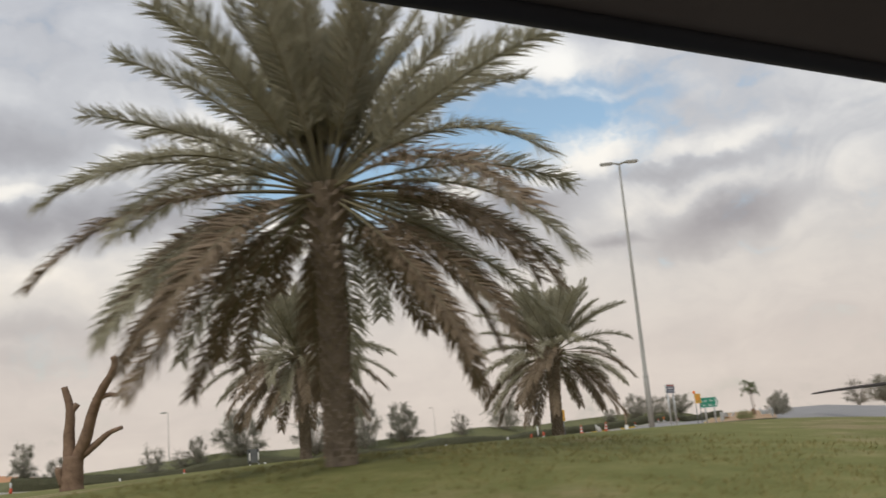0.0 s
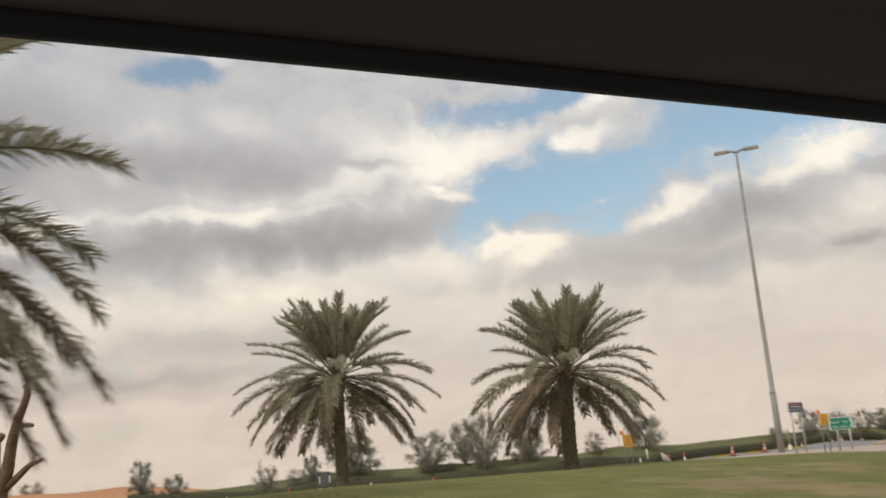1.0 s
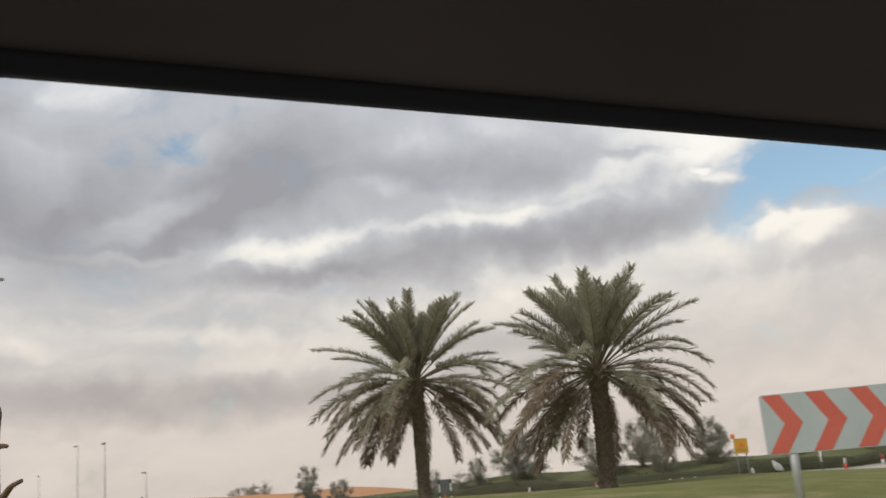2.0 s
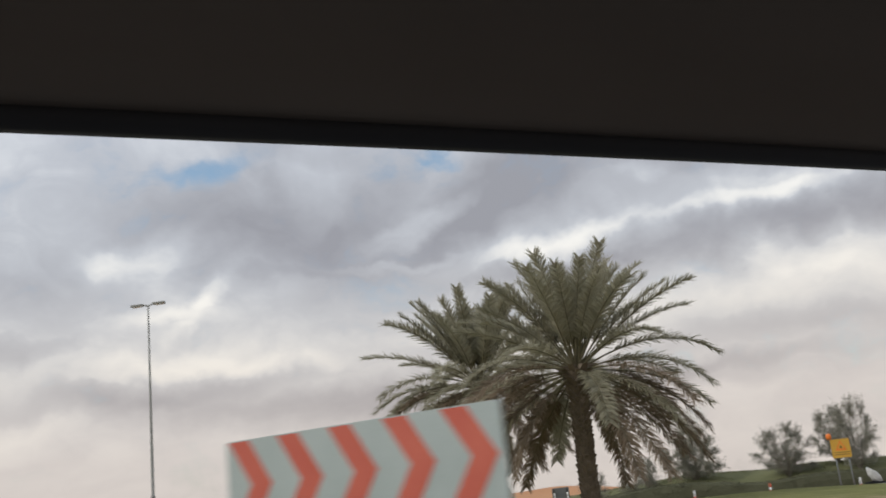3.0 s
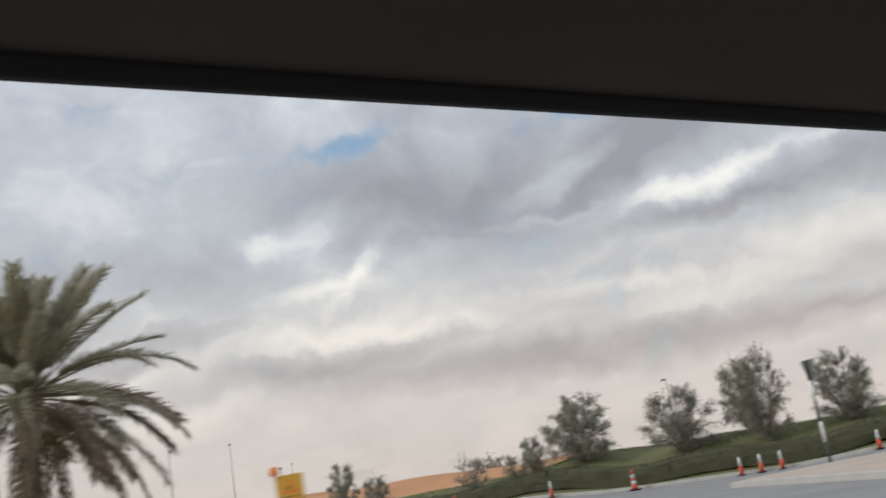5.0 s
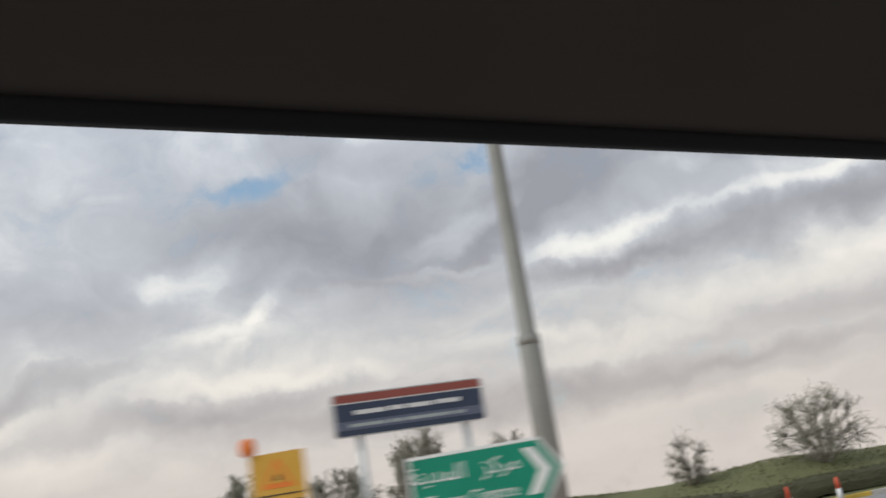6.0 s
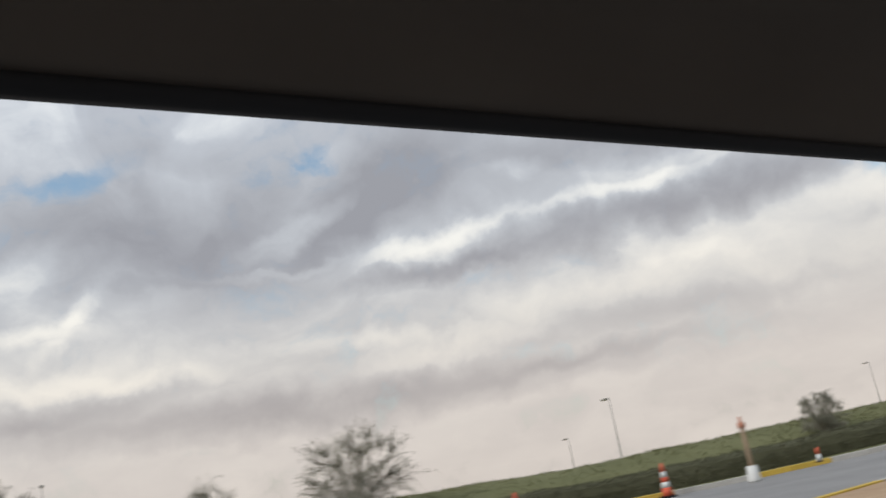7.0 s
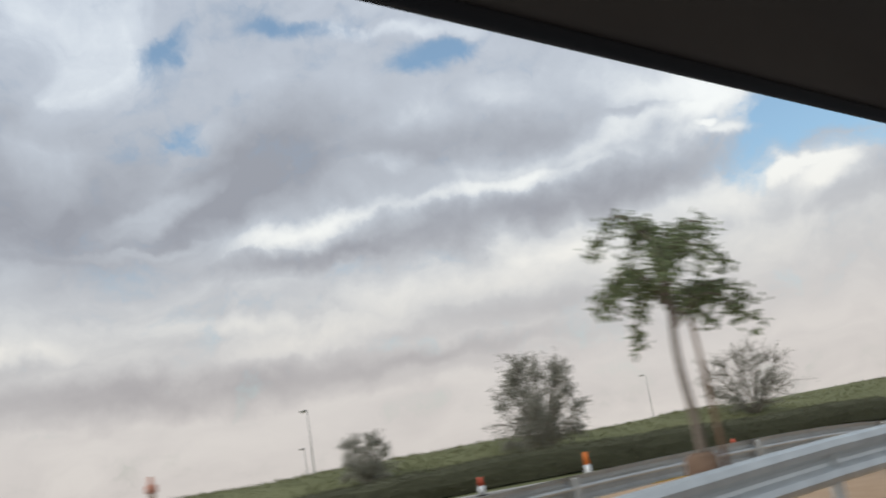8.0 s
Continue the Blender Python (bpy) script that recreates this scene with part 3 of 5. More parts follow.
# the turfed berm behind the far kerb
_e = resample([p for p in KERB if -34 < p.x < 50], 96)
_f = resample(beside([p for p in KERB if -34 < p.x < 50], 36), 96)
tagged(new("berm", sheet_between("berm", _f, _e, BERM, 0.1, 40)), "turfed earth berm rising behind the clipped hedge", "berm", kind="structure")
_west, _bend, _plain = (min(range(len(KERB)), key=lambda i: abs(KERB[i].x - x)) for x in (-60, 6, 17.8))
kerb_run("far_kerb", KERB[_west:_bend + 1], "pale concrete kerb below the hedge")
kerb_run("far_kerb_painted", KERB[_bend:_plain + 1], "kerb painted in yellow and grey stretches", paints=(YELLOW_KERB, CONCRETE))
kerb_run("far_kerb_plain", [p for p in KERB[_plain:] if p.x < 40], "pale concrete kerb below the hedge")
kerb_run("median_kerb", [p for p in beside(LANE, 9.4) if 77 < p.y < 120], "median kerb painted in yellow and grey stretches", paints=(YELLOW_KERB, CONCRETE))


def build_dunes():
    """Orange dunes beyond the left end of the hedge."""
    for x, y, long, wide, high, turn, seed in ((-80, 92, 28, 14, 2.3, 33, 1), (-63, 97, 22, 12, 2.3, 30, 2), (-108, 100, 40, 18, 2.2, 36, 3)):
        verts, faces, nu, nv = [], [], 48, 20
        for i in range(nu + 1):
            for j in range(nv + 1):
                u, v = i / nu * 2 - 1, j / nv * 2 - 1
                w = v - 0.25 * math.sin(2.4 * u + seed)
                body = max(0.0, (1 - abs(u) ** 2.2)) * max(0.0, 1 - abs(w) ** 1.6)
                body *= 0.75 + 0.5 * noise.noise(Vector((u * 2.2 + seed * 7, v * 1.1, seed)))
                verts.append((u * long, v * wide, body * high - 0.25))
        for i in range(nu):
            for j in range(nv):
                o = i * (nv + 1) + j
                faces.append((o, o + nv + 1, o + nv + 2, o + 1))
        ob = tagged(new("dune", mesh_of("dune", verts, faces, DUNE, True)), "low orange desert dune with a soft crest", "dune", group="dunes", kind="structure")
        ob.matrix_basis = pose(x, y, land(x, y) - 0.1, 0, 0, turn)


build_dunes()


def build_hedge():
    """A clipped hedge along the kerb: a dense core under a coat of small leaves, in plants of a few metres."""
    line = resample([p for p in beside(KERB, 1.5) if -29.6 < p.x < 42], 41)
    rng = random.Random(5)
    for k, (a, b) in enumerate(zip(line, line[1:])):
        base = Vector((a.x, a.y, land(a.x, a.y)))
        h, w = 0.8 - 0.24 * min(1, max(0, (a.x + 4) / 8)) + rng.uniform(-0.02, 0.02), 0.6
        fine = resample([a - (b - a) * 0.02, b + (b - a) * 0.02], 9)
        ahead = (b - a).normalized()
        out = Vector((-ahead.y, ahead.x))
        profile = [(-w, 0.0), (-w * 1.04, h * 0.5), (-w * 0.95, h * 0.88), (-w * 0.7, h), (w * 0.7, h * 1.02), (w, h * 0.85), (w, 0.0)]
        verts, faces = [], []
        for p in fine:
            for s, z in profile:
                bump = 0.05 * noise.noise(Vector((p.x * 1.3, p.y * 1.3, z * 3 + s)))
                q = p + out * (s + bump)
                verts.append(Vector((q.x, q.y, land(p.x, p.y) + 0.08 + z + bump)) - base)
        m = len(profile)
        for i in range(len(fine) - 1):
            for j in range(m - 1):
                faces.append((i * m + j, i * m + j + 1, (i + 1) * m + j + 1, (i + 1) * m + j))
        faces += [tuple(range(m)), tuple((len(fine) - 1) * m + j for j in range(m))[::-1]]
        holder = thing("hedge", "dark green clipped hedge plant along the kerb", "hedge", Matrix.Translation(base), "hedge row")
        part("hedge_body", mesh_of("hedge_body", verts, faces, HEDGE_CORE), holder)
        lv, lf = [], []
        for _ in range(3000):
            i = rng.randrange(len(fine) - 1)
            j = rng.randrange(m - 1)
            s, t = rng.random(), rng.random()
            q = [verts[i * m + j], verts[i * m + j + 1], verts[(i + 1) * m + j], verts[(i + 1) * m + j + 1]]
            p = (q[0] * (1 - s) + q[1] * s) * (1 - t) + (q[2] * (1 - s) + q[3] * s) * t
            d = Vector((rng.gauss(0, 1), rng.gauss(0, 1), rng.gauss(0, 1))).normalized()
            e = d.orthogonal().normalized()
            size = rng.uniform(0.035, 0.08)
            o = len(lv)
            p = p + d * 0.02
            lv += [p - e * size * 0.4, p + d * size * 0.5, p + e * size * 0.4, p + d * size * 1.3]
            lf.append((o, o + 1, o + 3))
            lf.append((o + 1, o + 2, o + 3))
        part("hedge_leaves", mesh_of("hedge_leaves", lv, lf, HEDGE), holder)


build_hedge()


def build_ground_cover():
    """Rough leafy cover on the face and brow of the berm."""
    rng = random.Random(44)
    lines = [beside([p for p in KERB if -30 < p.x < 40], off) for off in np.arange(2.1, 11.5, 0.5)]
    verts, faces = [], []
    for _ in range(52000):
        line = lines[min(len(lines) - 1, int(len(lines) * rng.random() ** 1.3))]
        c = rng.choice(line)
        x, y = c.x + rng.uniform(-0.6, 0.6), c.y + rng.uniform(-0.6, 0.6)
        if noise.noise(Vector((x * 0.35, y * 0.35, 1.0))) < -0.3:
            continue
        p = Vector((x, y, land(x, y) + 0.09))
        d = Vector((rng.gauss(0, 0.7), rng.gauss(0, 0.7), rng.uniform(0.3, 1.0))).normalized()
        e = d.orthogonal().normalized() * rng.uniform(0.012, 0.03)
        size = rng.uniform(0.05, 0.13) * (1 + 0.8 * max(0, noise.noise(Vector((x * 0.9, y * 0.9, 7.0)))))
        o = len(verts)
        verts += [p - e, p + e, p + d * size]
        faces.append((o, o + 1, o + 2))
    tagged(new("ground_cover", mesh_of("ground_cover", verts, faces, BERM_LEAVES)), "rough olive-green leafy cover on the berm", "ground cover", kind="stuff")


build_ground_cover()


def build_grass():
    """Tufts of lawn grass near the road, where single blades can show."""
    rng = random.Random(12)
    near = [(a, b) for a, b in zip(LANE, beside(LANE, 1.0)) if -4 < a.x < 13]
    verts, faces = [], []
    for _ in range(9000):
        a, b = rng.choice(near)
        off = 3.6 + 11 * rng.random() ** 1.4
        p = a + (b - a).normalized() * off + Vector((rng.uniform(-0.6, 0.6), rng.uniform(-0.6, 0.6)))
        if noise.noise(Vector((p.x * 0.5, p.y * 0.5, 3.0))) < -0.28:
            continue
        z = land(p.x, p.y) + 0.115
        for _ in range(3):
            a2 = rng.uniform(0, 2 * math.pi)
            d = Vector((math.cos(a2), math.sin(a2), 0))
            s = Vector((-d.y, d.x, 0)) * rng.uniform(0.004, 0.009)
            h = rng.uniform(0.03, 0.085)
            q = Vector((p.x + rng.uniform(-0.04, 0.04), p.y + rng.uniform(-0.04, 0.04), z))
            o = len(verts)
            verts += [q - s, q + s, q + d * h * rng.uniform(0.2, 0.9) + Vector((0, 0, h))]
            faces.append((o, o + 1, o + 2))
    tagged(new("grass", mesh_of("grass", verts, faces, GRASS_BLADE)), "short olive and straw-coloured grass blades on the lawn", "grass", kind="stuff")


build_grass()

# ---- date palms ----
def frond_mesh(seed, length, rise, droop, hang, dry=False):
    """One feather leaf, growing along +x from the origin. rise: its angle at the heart, droop: how far it bends over, hang: how far the leaflets hang."""
    rng = random.Random(seed)
    steps = 16
    pts, angle, p = [], radians(rise), Vector((0.10, 0, 0))
    sway = rng.uniform(-0.25, 0.25)
    for i in range(steps + 1):
        pts.append(p.copy())
        t = i / steps
        a = angle - radians(droop) * t ** 1.6
        p = p + Vector((math.cos(a), sway * t * 0.5, math.sin(a))).normalized() * (length / steps)
    radii = [0.025 * (1 - i / steps) ** 0.8 + 0.004 for i in range(steps + 1)]
    rib = tube("rib", pts, radii, RACHIS, 4, True)
    verts, faces = [tuple(v.co) for v in rib.vertices], [tuple(f.vertices) for f in rib.polygons]
    bpy.data.meshes.remove(rib)
    split = len(faces)
    pairs = 150
    for k in range(pairs):
        t = 0.27 + 0.73 * (k + rng.uniform(-0.2, 0.2)) / pairs
        f = min(t * steps, steps - 0.01)
        i = int(f)
        at = pts[i].lerp(pts[i + 1], f - i)
        ahead = (pts[i + 1] - pts[i]).normalized()
        size = length * 0.132 * (0.4 + 0.6 * math.sin(math.pi * min(1.0, 0.02 + 0.9 * t)) ** 0.7) * rng.uniform(0.8, 1.15)
        for s in (-1, 1):
            side = Vector((0, s, 0))
            up = ahead.cross(Vector((0, 1, 0))) * -1
            if up.z < 0:
                up = -up
            lean = rng.uniform(0.55, 1.05) * (0.6 + 0.7 * t)
            way = (ahead * lean + side * rng.uniform(0.7, 1.0) + up * (0.34 - 0.3 * hang + rng.uniform(-0.4, 0.4))).normalized()
            tip = (way + Vector((0, 0, -hang * rng.uniform(0.5, 1.1)))).normalized()
            wide = way.cross(up).normalized() * rng.uniform(0.011, 0.016)
            wide = (wide + up * rng.uniform(-0.01, 0.01))
            mid = at + way * size * 0.5
            end = mid + tip * size * 0.5
            o = len(verts)
            verts += [tuple(at + wide * 0.7), tuple(at - wide * 0.7), tuple(mid + wide), tuple(mid - wide), tuple(end)]
            faces += [(o, o + 1, o + 3, o + 2), (o + 2, o + 3, o + 4)]
    me = mesh_of("frond", verts, faces, RACHIS, False)
    me.materials.append(DRY_FROND if dry else FROND)
    me.polygons.foreach_set("material_index", [0] * split + [1] * (len(faces) - split))
    return me


def palm_trunk(height, radius, seed, lean):
    """A trunk coated with the cut stubs of old leaves."""
    rng = random.Random(seed)
    verts, faces = [], []
    levels, sides = 26, 14

    def middle(t):
        return Vector((lean[0] * t * t, lean[1] * t * t, height * t))

    for i in range(levels + 1):
        t = i / levels
        r = radius * (1.12 - 0.16 * t + 0.25 * max(0, 0.12 - t) / 0.12) * (1 + 0.8 * max(0, t - 0.8) / 0.2)
        c = middle(t)
        for k in range(sides):
            a = 2 * math.pi * k / sides
            rr = r * 0.9 * (1 + 0.05 * noise.noise(Vector((math.cos(a) * 2, math.sin(a) * 2, t * 9 + seed))))
            verts.append((c.x + rr * math.cos(a), c.y + rr * math.sin(a), c.z))
    for i in range(levels):
        for k in range(sides):
            faces.append((i * sides + k, i * sides + (k + 1) % sides, (i + 1) * sides + (k + 1) % sides, (i + 1) * sides + k))
    faces.append(tuple(levels * sides + k for k in range(sides)))
    rings = int(height / 0.085)
    for ring in range(rings):
        t = (ring + 0.5) / rings
        r = radius * (1.1 - 0.16 * t) * (1 + 0.8 * max(0, t - 0.8) / 0.2)
        for k in range(9):
            a = 2 * math.pi * (k + 0.5 * (ring % 2)) / 9 + rng.uniform(-0.08, 0.08)
            c = middle(t)
            d, s = Vector((math.cos(a), math.sin(a), 0)), Vector((-math.sin(a), math.cos(a), 0))
            out = rng.uniform(0.02, 0.075) * (1 + 2.2 * t ** 5)
            w = r * 0.32
            foot = c + d * r * 0.86 + Vector((0, 0, -0.05))
            lip = c + d * (r * 0.9 + out) + Vector((0, 0, 0.08 + rng.uniform(-0.02, 0.03)))
            o = len(verts)
            verts += [tuple(foot - s * w), tuple(foot + s * w), tuple(lip + s * w * 0.6), tuple(lip - s * w * 0.6), tuple(c + d * r * 0.8 + Vector((0, 0, 0.12)) + s * w * 0.6), tuple(c + d * r * 0.8 + Vector((0, 0, 0.12)) - s * w * 0.6)]
            faces += [(o, o + 1, o + 2, o + 3), (o + 3, o + 2, o + 4, o + 5), (o, o + 3, o + 5), (o + 1, o + 4, o + 2)]
    return mesh_of("trunk", verts, faces, PALM_BARK), middle(1.0)


# rise at the heart, droop, hang of the leaflets, share of the length, how many
CROWN = [(85, 8, 0.04, 0.6, 14), (77, 12, 0.05, 0.68, 19), (66, 18, 0.08, 0.83, 18), (54, 26, 0.12, 0.9, 12), (38, 38, 0.2, 0.97, 9), (20, 58, 0.34, 1.0, 8), (2, 58, 0.42, 1.02, 12), (-14, 48, 0.5, 1.02, 15), (-31, 36, 0.55, 0.98, 15)]
_frond_store = {}


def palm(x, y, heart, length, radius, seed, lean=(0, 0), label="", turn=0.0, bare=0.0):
    """bare: bearing towards the drive, lower fronds left out to show the trunk."""
    z = land(x, y) + 0.1
    base = thing("date_palm", label, "palm tree", pose(x - lean[0], y - lean[1], z), "date palms")
    data, top = palm_trunk(heart - z, radius, seed, lean)
    part("trunk", data, base)
    rng = random.Random(seed * 31 + 7)
    for ring, (rise, droop, hang, share, count) in enumerate(CROWN):
        for k in range(count):
            kind = (ring, k % 3)
            if kind not in _frond_store:
                _frond_store[kind] = frond_mesh(ring * 10 + k % 3, 4.0, rise + (k % 3 - 1) * 5, droop + (k % 3 - 1) * 9, hang, dry=(ring == 8 or (ring == 7 and k % 3 > 0) or (ring == 6 and k % 3 == 1)))
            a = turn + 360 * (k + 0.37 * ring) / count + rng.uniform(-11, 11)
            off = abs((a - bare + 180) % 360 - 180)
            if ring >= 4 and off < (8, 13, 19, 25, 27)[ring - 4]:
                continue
            s = length / 4.0 * share * rng.uniform(0.88, 1.08)
            m = Matrix.Translation(top + Vector((0, 0, 0.02 * (4 - ring)))) @ pose(0, 0, 0, rng.uniform(-14, 14), rng.uniform(-7, 7), a) @ Matrix.Diagonal((s, s, s, 1))
            part("frond", _frond_store[kind], base, m=m)
    return base


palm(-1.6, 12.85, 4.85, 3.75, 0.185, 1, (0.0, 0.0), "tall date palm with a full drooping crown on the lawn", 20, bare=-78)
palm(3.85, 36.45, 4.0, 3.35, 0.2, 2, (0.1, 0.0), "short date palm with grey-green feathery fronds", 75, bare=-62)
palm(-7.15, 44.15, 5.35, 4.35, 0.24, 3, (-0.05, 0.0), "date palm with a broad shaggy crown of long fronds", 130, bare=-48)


# ---- other trees ----
def limbs_mesh(name, limbs, material, sides=7):
    verts, faces = [], []
    for pts, radii in limbs:
        me = tube(name, pts, radii, material, sides)
        o = len(verts)
        verts += [tuple(v.co) for v in me.vertices]
        faces += [tuple(o + i for i in f.vertices) for f in me.polygons]
        bpy.data.meshes.remove(me)
    return mesh_of(name, verts, faces, material, True)


def dead_tree(x, y, turn):
    base = thing("dead_tree", "bare brown dead tree with knobbly sawn limbs", "dead tree", on_land(x, y, 0.08, turn) @ Matrix.Diagonal((1, 1, 0.93, 1)))

    def limb(points, r0, r1, seed):
        pts = [Vector(p) for p in points]
        fine = [Vector(p) for p in spline([(p.x, p.y, p.z) for p in pts], 0.12)]
        n = len(fine)
        return fine, [(r0 + (r1 - r0) * i / n) * (1 + 0.12 * noise.noise(Vector((i * 0.6, seed, 0)))) for i in range(n)]

    part("trunk", limbs_mesh("trunk", [limb([(0, 0, -0.1), (-0.02, 0, 0.25), (0.02, 0, 0.7), (0.05, 0, 1.15)], 0.36, 0.27, 1), limb([(-0.22, -0.1, 0.2), (-0.34, -0.12, 0.6), (-0.33, -0.12, 0.82)], 0.12, 0.1, 9)], DEAD_WOOD, 12), base)
    part("limb", limbs_mesh("limb", [limb([(-0.05, 0, 0.9), (-0.08, 0.05, 1.7), (-0.03, 0, 2.3), (-0.06, 0, 2.75), (-0.2, 0, 3.3)], 0.2, 0.09, 2), limb([(-0.06, 0, 2.45), (0.1, 0.02, 2.62), (0.24, 0.02, 2.82)], 0.12, 0.085, 7)], DEAD_WOOD, 10), base)
    part("limb", limbs_mesh("limb", [limb([(0.12, 0, 0.95), (0.42, -0.2, 1.6), (0.7, -0.5, 2.45), (1.0, -0.8, 3.05), (1.3, -1.05, 3.5), (1.42, -1.15, 3.85), (1.33, -1.2, 4.1)], 0.2, 0.085, 3), limb([(0.86, -0.66, 2.78), (1.15, -0.75, 2.88), (1.5, -0.8, 2.84)], 0.1, 0.05, 4), limb([(0.76, -0.56, 2.6), (0.74, -0.65, 2.92)], 0.07, 0.04, 8)], DEAD_WOOD, 10), base)
    part("limb", limbs_mesh("limb", [limb([(0.3, -0.05, 1.1), (0.7, -0.15, 1.4), (1.1, -0.25, 1.72), (1.55, -0.3, 1.88)], 0.13, 0.055, 5)], DEAD_WOOD, 9), base)
    return base


dead_tree(-11.4, 28.1, 12)


def bushy_tree(seed, width, high, trunk_share, leaves, stray, material, leaf=0.075):
    """Several stems that part into boughs, each ending in a loose tuft of twigs with small leaves: two meshes."""
    rng = random.Random(seed)
    limbs, twigs = [], []
    middle = Vector((0, 0, high * (0.3 + 0.3 * trunk_share)))
    floor = high * (0.02 + 0.55 * trunk_share)
    boughs = 20
    for k in range(boughs):
        a = 2 * math.pi * (k * 0.618 + rng.uniform(-0.08, 0.08))
        lift = -0.35 + 1.35 * (k / boughs) ** 0.8 + rng.uniform(-0.12, 0.12)
        spread = math.sqrt(max(0.06, 1 - max(lift, 0) ** 2 * 0.9)) * rng.uniform(0.6, 1.05)
        tuft = Vector((math.cos(a) * width * 0.35 * spread, math.sin(a) * width * 0.35 * spread, max(floor * 1.1, middle.z + lift * (high - middle.z) * 0.7)))
        foot = Vector((rng.gauss(0, 0.03) * width * 0.3, rng.gauss(0, 0.03) * width * 0.3, -0.08))
        fork = Vector((tuft.x * 0.16, tuft.y * 0.16, high * max(trunk_share, 0.03) * rng.uniform(0.8, 1.2)))
        knee = fork.lerp(tuft, 0.55) + Vector((rng.gauss(0, 1), rng.gauss(0, 1), rng.uniform(0.2, 1.2))) * high * 0.035
        pts = spline([tuple(foot), tuple(fork), tuple(knee), tuple(tuft)], high * 0.06)
        r = high * 0.0085
        limbs.append((pts, [r * (1 - 0.8 * i / len(pts)) for i in range(len(pts))]))
        size = width * rng.uniform(0.13, 0.21)
        out = (tuft - middle).normalized()
        along = pts[len(pts) // 3:]
        for _ in range(26):
            start = rng.choice(along) if rng.random() < 0.6 else tuft
            d = (out * rng.uniform(0.3, 1.5) + Vector((rng.gauss(0, 0.7), rng.gauss(0, 0.7), rng.gauss(0.2, 0.55)))).normalized()
            reach = size * rng.uniform(0.45, 1.2) * (1.0 + 0.2 * stray * (rng.random() < 0.2))
            tip = start + d * reach
            if tip.z < floor:
                tip.z = floor + rng.random() * 0.06 * high
            bend = start.lerp(tip, 0.5) + Vector((rng.gauss(0, 1), rng.gauss(0, 1), rng.gauss(0.8, 0.6))) * reach * 0.12
            twigs.append((start, bend, tip))
    for a, b, c in twigs:
        limbs.append(([a, b, c], [high * 0.003, high * 0.0022, high * 0.0012]))
    wood = limbs_mesh("trunk", limbs, TWIG, 4)
    verts, faces = [], []
    each = max(1, leaves // len(twigs))
    for a, b, c in twigs:
        thick = rng.choice((0.4, 0.8, 1.1, 1.7))
        for _ in range(int(each * thick)):
            t = 0.1 + 0.92 * rng.random() ** 0.85
            p = (a.lerp(b, t * 2) if t < 0.5 else b.lerp(c, t * 2 - 1)) + Vector((rng.gauss(0, 1), rng.gauss(0, 1), rng.gauss(0, 1))) * high * 0.018
            d = ((c - a).normalized() * 1.2 + Vector((rng.gauss(0, 0.6), rng.gauss(0, 0.6), rng.gauss(0, 0.6)))).normalized()
            s = d.orthogonal().normalized() * leaf * rng.uniform(0.18, 0.34)
            size = leaf * rng.uniform(0.8, 1.9)
            o = len(verts)
            verts += [p, p + d * size * 0.5 + s, p + d * size, p + d * size * 0.5 - s]
            faces.append((o, o + 1, o + 2, o + 3))
    return wood, mesh_of("crown", verts, faces, material)


SHRUBS = [bushy_tree(21 + k, wide, 3.0, share, count, stray, LEAVES, 0.05) for k, (wide, share, count, stray) in enumerate(((3.2, 0.06, 19000, 1.6), (4.0, 0.02, 15000, 2.6), (2.0, 0.26, 11000, 1.4), (3.4, 0.02, 13000, 2.4), (3.0, 0.04, 22000, 1.2)))]
SHRUB_WIDTHS = (3.2, 4.0, 2.0, 3.4, 3.0)


def shrub(kind, x, y, width, top, turn, label):
    ground = land(x, y) + 0.05
    k = width / SHRUB_WIDTHS[kind]
    base = thing("tree", label, "tree", pose(x, y, ground, 0, 0, turn) @ Matrix.Diagonal((k, k, (top - ground) / 3.0, 1)), "trees on the berm")
    wood, crown = SHRUBS[kind]
    part("trunk", wood, base)
    part("crown", crown, base)
    return base


# kind, x, y, width, height of the top, turn
BERM_TREES = [(4, -16.4, 71.4, 4.3, 4.45, 10), (0, -10.95, 72.8, 4.0, 3.95, 50), (3, -21.9, 68.15, 2.4, 2.15, 140), (3, -20.4, 70.0, 1.9, 1.75, 75), (0, -19.3, 70.4, 1.7, 2.75, 20),
              (3, 0.2, 80.9, 2.0, 2.85, 70), (1, 4.1, 83.5, 4.0, 3.8, 110), (0, 14.8, 93.3, 1.7, 2.2, 10), (0, 17.9, 96.6, 2.8, 3.7, 200), (1, 21.2, 104.2, 3.3, 3.3, 60), (1, 26.5, 121, 3.4, 3.6, 15), (0, 30.5, 131, 4.0, 3.8, 85)]
for kind, x, y, w, h, a in BERM_TREES:
    shrub(kind, x, y, w, h, a, "grey-green scrubby tree with twiggy open crown on the berm")
# trees seen past the signs, and scrub behind the hedge
for kind, x, y, w, h, a in [(0, -9.0, 75.3, 2.8, 4.7, 30), (0, -7.3, 74.3, 3.1, 5.2, 80), (4, -4.5, 76.4, 3.3, 4.1, 120)]:
    shrub(kind, x, y, w, h, a, "dense dull-green scrub tree behind the hedge")
for kind, x, y, w, h, a in [(2, -29.3, 64.1, 1.9, 3.35, 0), (0, -27.4, 65.25, 2.1, 2.1, 40), (3, -64, 98, 4.0, 2.6, 10), (1, -80, 112, 5.0, 2.6, 60)]:
    shrub(kind, x, y, w, h, a, "small grey desert tree at the edge of the sand")


